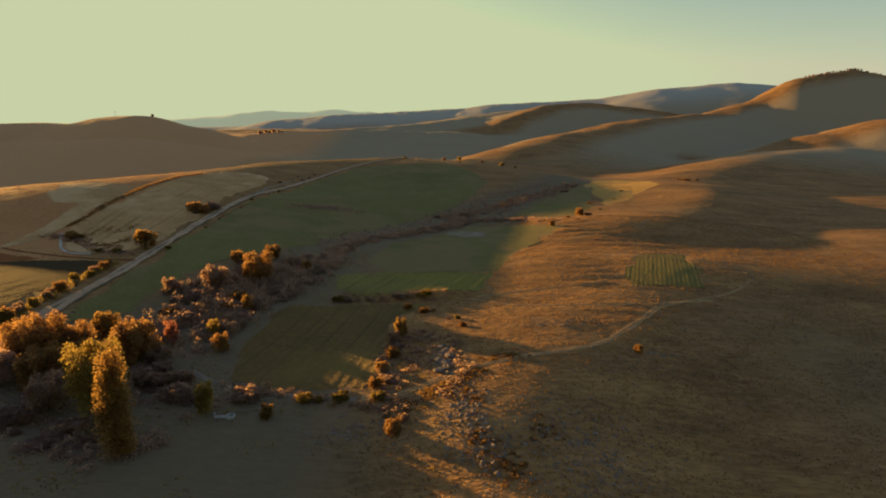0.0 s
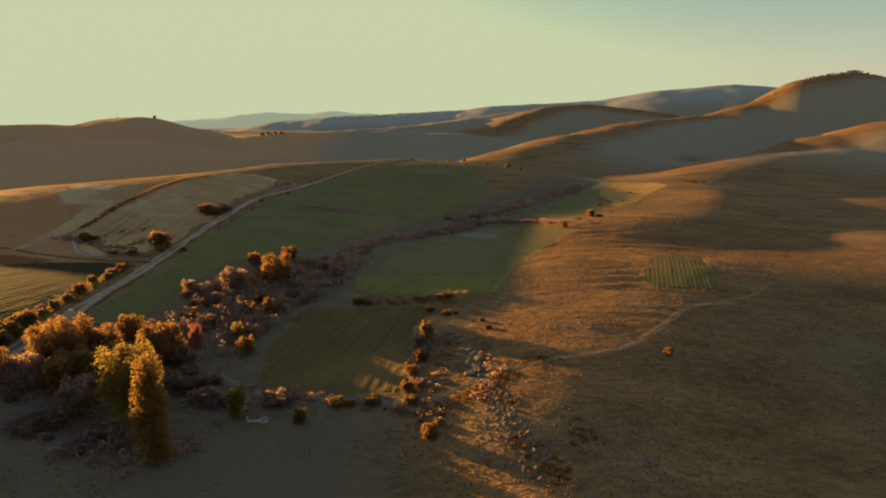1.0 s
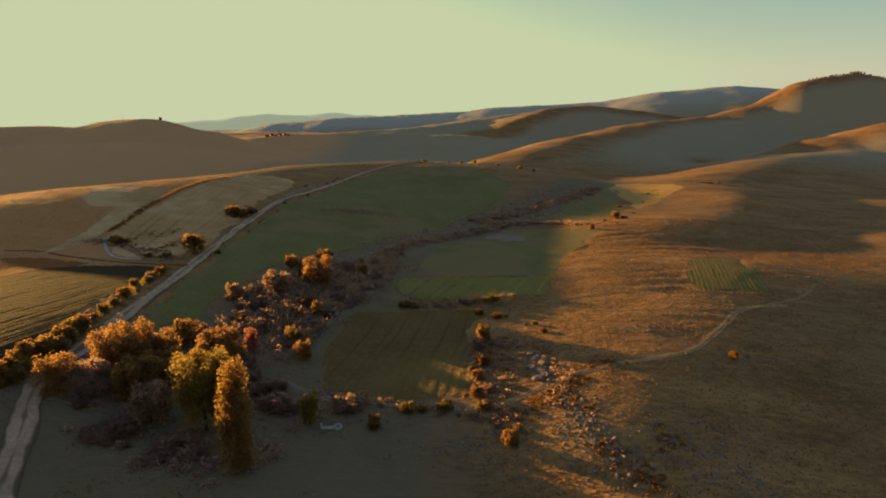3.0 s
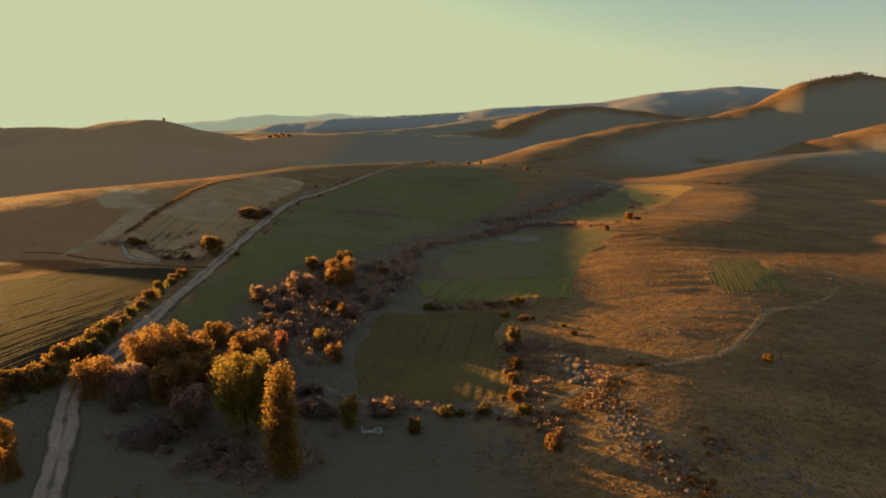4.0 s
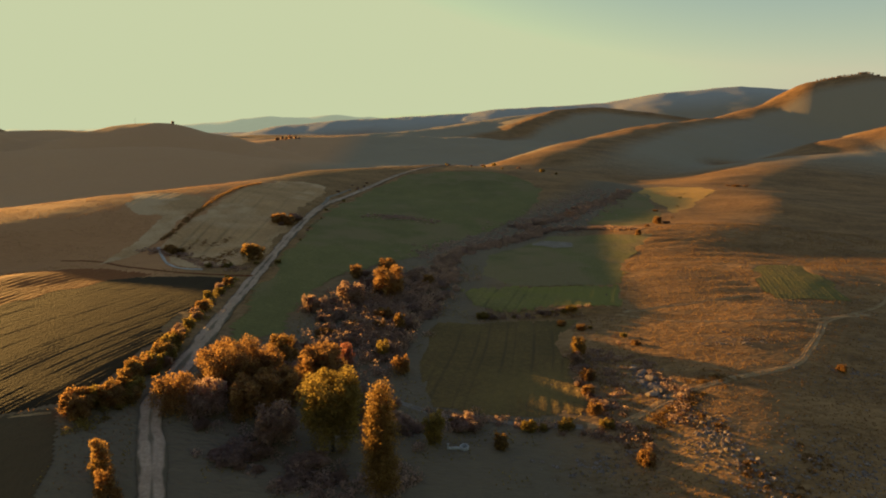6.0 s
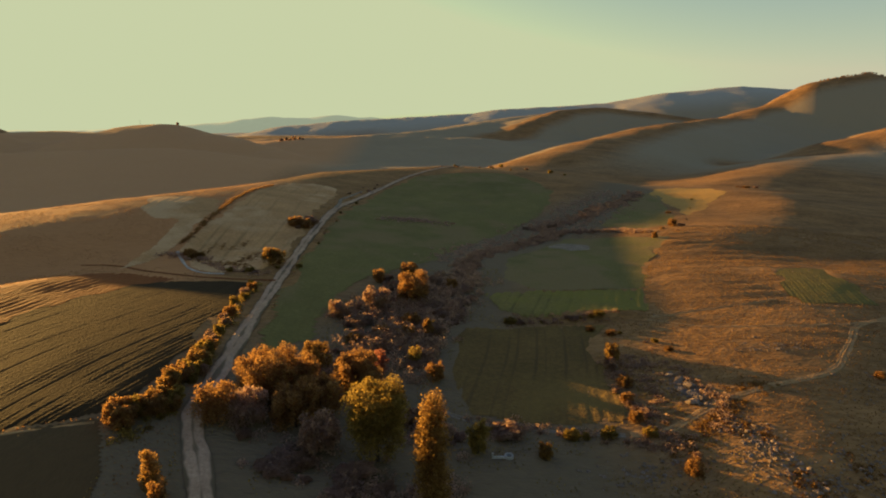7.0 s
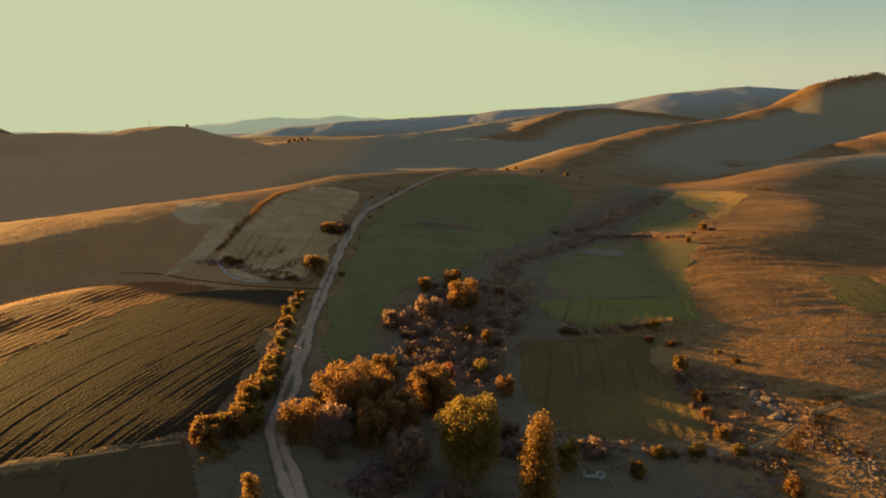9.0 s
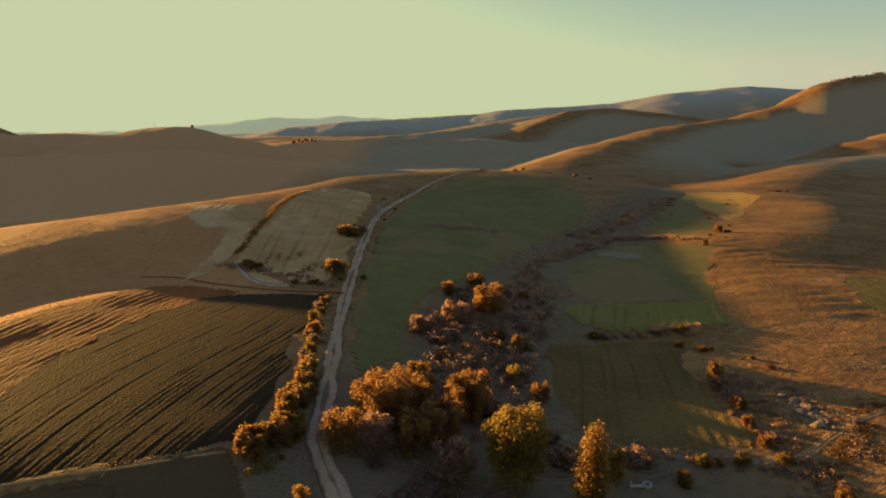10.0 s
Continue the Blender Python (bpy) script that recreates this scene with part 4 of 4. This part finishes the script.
def rock_mesh(name, seed):
    """A weathered limestone block: a cut-down ball with flat facets and a sunken foot."""
    rng = random.Random(seed)
    bm = bmesh.new()
    bmesh.ops.create_icosphere(bm, subdivisions=2, radius=0.5)
    planes = [(Vector((rng.gauss(0, 1), rng.gauss(0, 1), rng.gauss(0.2, 0.8))).normalized(), rng.uniform(0.26, 0.42)) for _ in range(9)]
    for v in bm.verts:
        for normal, reach in planes:
            over = v.co.dot(normal) - reach
            if over > 0:
                v.co -= normal * over
        v.co += v.co.normalized() * 0.035 * noise.noise(v.co * 5 + Vector((seed, 0, 0)))
        v.co.z *= 0.75
    me = bpy.data.meshes.new(name)
    bm.to_mesh(me)
    bm.free()
    me.materials.append(STONE)
    return me


ROCKS = [rock_mesh("rock", 40 + k) for k in range(7)]
rock_rng = random.Random(77)


def rocks(x, y, spread_x, spread_y, count, least, most, words, group):
    for _ in range(count):
        px, py = x + rock_rng.gauss(0, spread_x), y + rock_rng.gauss(0, spread_y)
        s = least + (most - least) * rock_rng.random() ** 2.2
        ob = new("rock", ROCKS[rock_rng.randrange(len(ROCKS))])
        ob.matrix_basis = pose(px, py, settled(px, py) + 0.10 * s, rock_rng.uniform(-18, 18), rock_rng.uniform(-18, 18), rock_rng.uniform(0, 360)) @ Matrix.Diagonal((s * rock_rng.uniform(0.8, 1.5), s, s * rock_rng.uniform(0.6, 1.0), 1))
        tagged(ob, words, "rock", group)


rocks(0.3, 128.5, 0.9, 3.8, 46, 0.9, 2.7, "pale weathered limestone block of a rocky outcrop", "limestone outcrop")
rocks(4, 106, 1.8, 4.0, 54, 0.35, 1.4, "pale limestone block in dry grass", "limestone outcrop")
rocks(7.5, 93, 2.3, 3.4, 50, 0.35, 1.3, "pale limestone block in dry grass", "limestone outcrop")
rocks(25, 94, 6.5, 7.0, 60, 0.3, 1.1, "grey limestone boulder on the shaded slope", "scattered boulders")
rocks(-17, 102.5, 5.0, 2.0, 26, 0.35, 1.2, "grey limestone boulder among weeds", "boulders by the field")
rocks(57, 159, 4.0, 1.0, 9, 0.3, 0.9, "pale limestone boulder by the worn track", "scattered boulders")
rocks(28, 148, 4.0, 0.6, 15, 0.4, 1.3, "pale limestone rib in the pasture", "limestone rib")
rocks(51, 133.5, 4.5, 1.0, 16, 0.35, 1.2, "pale limestone boulder in the pasture", "limestone rib")
rocks(65, 151, 3.0, 2.0, 6, 0.35, 1.0, "pale limestone boulder in the pasture", "scattered boulders")
rocks(109, 208, 1.2, 5.0, 14, 0.4, 1.0, "whitish stone of a tumbled wall", "tumbled stone wall")
rocks(35, 195, 16.0, 24.0, 10, 0.4, 1.1, "small pale stone on the dry hillside", "hillside stones")
rocks(95, 150, 30.0, 28.0, 10, 0.35, 1.0, "small pale stone on the shaded hillside", "hillside stones")
rocks(55, 285, 12.0, 20.0, 5, 0.5, 1.2, "small pale stone on the dry hillside", "hillside stones")


def stones(name, spots, label, seed):
    """Small loose stones, too many to count, as one mesh."""
    g = np.random.default_rng(seed)
    shape = np.array([(1, 0, 0.1), (0.3, 0.9, 0), (-0.8, 0.5, 0.1), (-0.7, -0.6, 0), (0.4, -0.9, 0.1), (0.1, 0.1, 0.7), (-0.2, -0.3, 0.6)])
    sides = np.array([(0, 1, 5), (1, 2, 5), (2, 6, 5), (2, 3, 6), (3, 4, 6), (4, 0, 6), (0, 5, 6)])
    all_verts, all_faces = [], []
    for x, y, sx, sy, count, most in spots:
        px, py = g.normal(x, sx, count), g.normal(y, sy, count)
        pz = ground_height(px, py)
        for k in range(count):
            s, turn = most * (0.35 + 0.65 * g.random() ** 2), g.uniform(0, 6.28)
            q = shape * s * g.uniform(0.7, 1.3, (7, 3))
            c, d = math.cos(turn), math.sin(turn)
            all_faces.append(sides + 7 * len(all_verts))
            all_verts.append(np.stack([q[:, 0] * c - q[:, 1] * d + px[k], q[:, 0] * d + q[:, 1] * c + py[k], q[:, 2] + pz[k] - 0.02], -1))
    ob = new(name, mesh_from(name, np.concatenate(all_verts), np.concatenate(all_faces), STONE, smooth=False))
    return tagged(ob, label, "stones", kind="stuff")


stones("stones", [(1, 127, 3, 5, 260, 0.4), (5, 100, 4.2, 9, 600, 0.34), (25, 90, 7, 9, 900, 0.32), (-18, 101, 6, 3, 140, 0.3), (30, 151, 8, 2, 110, 0.35), (45, 127, 9, 3, 150, 0.3), (70, 150, 28, 25, 260, 0.28), (35, 195, 22, 30, 200, 0.3), (105, 205, 6, 9, 70, 0.3), (120, 120, 35, 25, 150, 0.28)], "loose pale limestone rubble in the grass", 71)

stones("rubble", [(0.5, 128.5, 1.7, 3.8, 60, 0.75), (4, 106, 2.2, 4.8, 90, 0.6), (7.5, 93, 2.8, 4.2, 80, 0.6), (25, 94, 7.0, 8.0, 190, 0.5), (-17, 102.5, 5.5, 2.2, 60, 0.55), (51, 133.5, 5.0, 1.3, 40, 0.5), (28, 149, 5.0, 1.2, 30, 0.5), (60, 180, 30, 30, 240, 0.42), (95, 140, 30, 28, 200, 0.42), (60, 290, 18, 26, 50, 0.42)], "broken limestone blocks between the larger rocks", 75)


def tufts(name, count, box, mat, size, keep, label, seed):
    """Grass tufts strewn over the ground, as one mesh."""
    g = np.random.default_rng(seed)
    x, y = g.uniform(box[0], box[2], count), g.uniform(box[1], box[3], count)
    ok = keep(x, y)
    for outline in FIELDS.values():
        ok &= ~inside(x, y, outline)
    ok &= along(x, y, ROAD) > 3.0
    x, y = x[ok], y[ok]
    z = ground_height(x, y) - 0.05
    n = len(x)
    blades = []
    for k in range(4):
        turn, s = g.uniform(0, 2 * np.pi, n), size * g.uniform(0.5, 1.4, n)
        lean = g.uniform(-0.5, 0.5, (2, n)) * s
        dx, dy = np.cos(turn) * s * 0.42, np.sin(turn) * s * 0.42
        blades.append(np.stack([np.stack([x - dx, y - dy, z], -1), np.stack([x + dx, y + dy, z], -1), np.stack([x + lean[0], y + lean[1], z + s], -1)], 1))
    verts = np.concatenate(blades).reshape(-1, 3)
    ob = new(name, mesh_from(name, verts, np.arange(len(verts)).reshape(-1, 3), mat, smooth=False))
    return tagged(ob, label, "grass", kind="stuff")


tufts("dry_grass", 80000, (-25, 72, 190, 330), STRAW, 0.26, lambda x, y: (value_noise(x, y, 9, 41) + 0.5 * value_noise(x * 0.4, y, 3, 44) > -0.6) & (x > -14 + 0.1 * (y - 110)), "dry straw-coloured grass tussocks on the hillside", 1)
tufts("dry_grass", 36000, (-270, 85, -100, 420), STRAW, 0.26, lambda x, y: value_noise(x, y, 9, 42) > -0.1, "dry grass tussocks on the crest", 2)
tufts("weeds", 14000, (-110, 80, 0, 240), OLIVE_LEAF, 0.30, lambda x, y: value_noise(x, y, 7, 43) > 0.0, "low olive weeds on the valley floor", 3)

# tracks and the stream bed
tagged(ribbon("stream_bed", [(-163, 247), (-159.5, 241), (-154, 232), (-149, 225), (-142, 219.5), (-133, 217.2)], 1.2, WATER, 0.25, False, 0.7, rough=True), "pale gravel bed of a small stream", "stream", kind="structure")
tagged(ribbon("track", [(-112, 208.6), (-130, 211), (-148, 216), (-164, 221), (-178, 228), (-194, 232)], 1.5, HAY, 0.16, rough=True), "narrow earth track at the field's upper edge", "track", kind="structure")
tagged(ribbon("track", [(-172, 97), (-158, 98.4), (-147.6, 99.4), (-130.6, 101.4), (-117, 105.4)], 0.8, PATH, 0.12, rough=True), "grassy track at the field's lower edge", "track", kind="structure")
tagged(ribbon("track", [(-141, 97.2), (-135, 97.6), (-132, 96.4), (-131, 93)], 0.5, SOWN, 0.12, rough=True), "short earth track with a turn", "track", kind="structure")
tagged(ribbon("path", [(-17, 113), (-9.7, 113), (-1.3, 118), (7.7, 123), (21.3, 128.2), (33, 132.6), (41, 138.5), (46.8, 145.2), (55.8, 155.3), (63.5, 164.8), (72.9, 171.2), (84, 175)], 2.2, PATH, 0.14, rough=True), "worn grassy cattle path over the hillside", "path", kind="structure")
tagged(ribbon("path", [(10.4, 179.6), (23.5, 183.4), (42.8, 187.8), (58, 191)], 1.3, PATH, 0.12, rough=True), "faint rutted path across the hillside", "path", kind="structure")
tagged(ribbon("path", [(9, 178), (22.9, 169), (37.4, 166.6), (54, 166.2), (66, 168.5), (84, 178), (97, 187), (108, 199)], 1.4, PATH, 0.12, rough=True), "rutted track bending across the hillside", "path", kind="structure")

tagged(ribbon("path", [(-58, 127), (-50, 121.5), (-42, 118), (-30, 115), (-18, 113)], 1.7, BARE, 0.12, rough=True), "pale earth path along the field's lower edge", "path", kind="structure")

tagged(ribbon("cut_bank", [(-114.6, 350), (-116, 372), (-119, 398), (-115.5, 418), (-110.5, 438)], 2.6, BARE, 0.14, False, rough=True), "pale washed-out cut bank beside the road", "bank", kind="structure")

# the distance
bx = np.linspace(-4200, 3000, 260)
plateau = 1 / (1 + np.exp(-(bx + 1650) / 130)) / (1 + np.exp((bx + 150) / 220))
crest = 64 + 86 * plateau + 17 * np.exp(-((bx + 1290) / 120) ** 2) + 15 * np.exp(-((bx + 790) / 120) ** 2) + 12 * np.exp(-((bx + 520) / 80) ** 2) + 34 * np.exp(-((bx + 1930) / 260) ** 2) + 5 * value_noise(bx, bx * 0, 210, 51) + 3 * value_noise(bx, bx * 0, 70, 52)
steps = np.linspace(0, 1, 14)
BX, BS = np.meshgrid(bx, steps)
BY = 4050 + 800 * BS
BZ = 20 + (np.tile(crest, (len(steps), 1)) - 20) * np.sin(np.pi * np.clip(BS * 0.92 + 0.04, 0, 1)) ** 0.9 + 5 * value_noise(BX, BY, 160, 53) * (BS > 0.02)
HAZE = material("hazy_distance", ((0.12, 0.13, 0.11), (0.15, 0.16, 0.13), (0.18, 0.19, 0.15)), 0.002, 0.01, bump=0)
# Stands for haze: the mountain surface itself glows faintly.
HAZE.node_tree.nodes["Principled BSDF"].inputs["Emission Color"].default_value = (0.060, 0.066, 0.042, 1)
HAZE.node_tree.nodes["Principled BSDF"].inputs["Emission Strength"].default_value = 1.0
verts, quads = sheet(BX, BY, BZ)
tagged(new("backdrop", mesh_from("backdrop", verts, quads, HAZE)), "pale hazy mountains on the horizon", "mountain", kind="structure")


# the old well by the trees
def well(x, y, turn):
    root = new("stone_well")
    rng = random.Random(3)

    def block(bm, sx, sy, sz, at, spin=0.0):
        made = bmesh.ops.create_cube(bm, size=1.0)["verts"]
        bmesh.ops.scale(bm, vec=(sx, sy, sz), verts=made)
        for v in made:
            v.co += Vector((rng.uniform(-1, 1), rng.uniform(-1, 1), rng.uniform(-1, 1))) * 0.03
        bmesh.ops.rotate(bm, cent=(0, 0, 0), matrix=Matrix.Rotation(spin, 3, "Z"), verts=made)
        bmesh.ops.translate(bm, vec=at, verts=made)

    def finish(bm, name):
        bmesh.ops.bevel(bm, geom=bm.edges[:], offset=0.03, segments=1, affect="EDGES")
        me = bpy.data.meshes.new(name)
        bm.to_mesh(me)
        bm.free()
        me.materials.append(WHITEWASH)
        return me

    bm = bmesh.new()
    for k in range(12):
        a = 2 * math.pi * k / 12
        for level in range(2):
            b = a + level * 0.26
            block(bm, 0.30, 0.46, 0.36, (0.85 * math.cos(b), 0.85 * math.sin(b), 0.12 + 0.36 * level), b)
    part("well_ring", finish(bm, "well_ring"), root, "whitewashed round well ring")
    bm = bmesh.new()
    for k in range(5):
        for level in range(2):
            block(bm, 0.50, 0.34, 0.30, (-1.15 - 0.5 * k, -0.25, 0.12 + 0.30 * level))
    part("trough_wall", finish(bm, "trough_wall"), root, "low whitewashed trough wall")
    bm = bmesh.new()
    block(bm, 0.36, 0.36, 1.35, (-3.6, -0.25, 0.55))
    block(bm, 0.48, 0.48, 0.12, (-3.6, -0.25, 1.28))
    part("pillar", finish(bm, "pillar"), root, "square pillar at the trough's end")
    root.matrix_basis = pose(x, y, settled(x, y), 0, 0, turn) @ Matrix.Scale(0.85, 4)
    tagged(root, "old whitewashed stone well with a trough", "well")


well(-41.8, 106.4, 0)


# the pole on the hilltop
def pole(x, y):
    root = new("utility_pole")
    verts, faces = [], []
    limb(verts, faces, (0, 0, -0.5), (0, 0, 8.5), 0.2, 0.13, 8)
    part("post", mesh_from("post", verts, faces, BARK), root)
    verts, faces = [], []
    limb(verts, faces, (-1.1, 0, 7.8), (1.1, 0, 7.8), 0.1, 0.1, 6)
    part("crossarm", mesh_from("crossarm", verts, faces, BARK), root)
    root.matrix_basis = pose(x, y, settled(x, y))
    tagged(root, "thin wooden utility pole on the bare hilltop", "pole")


pole(-545, 1003)
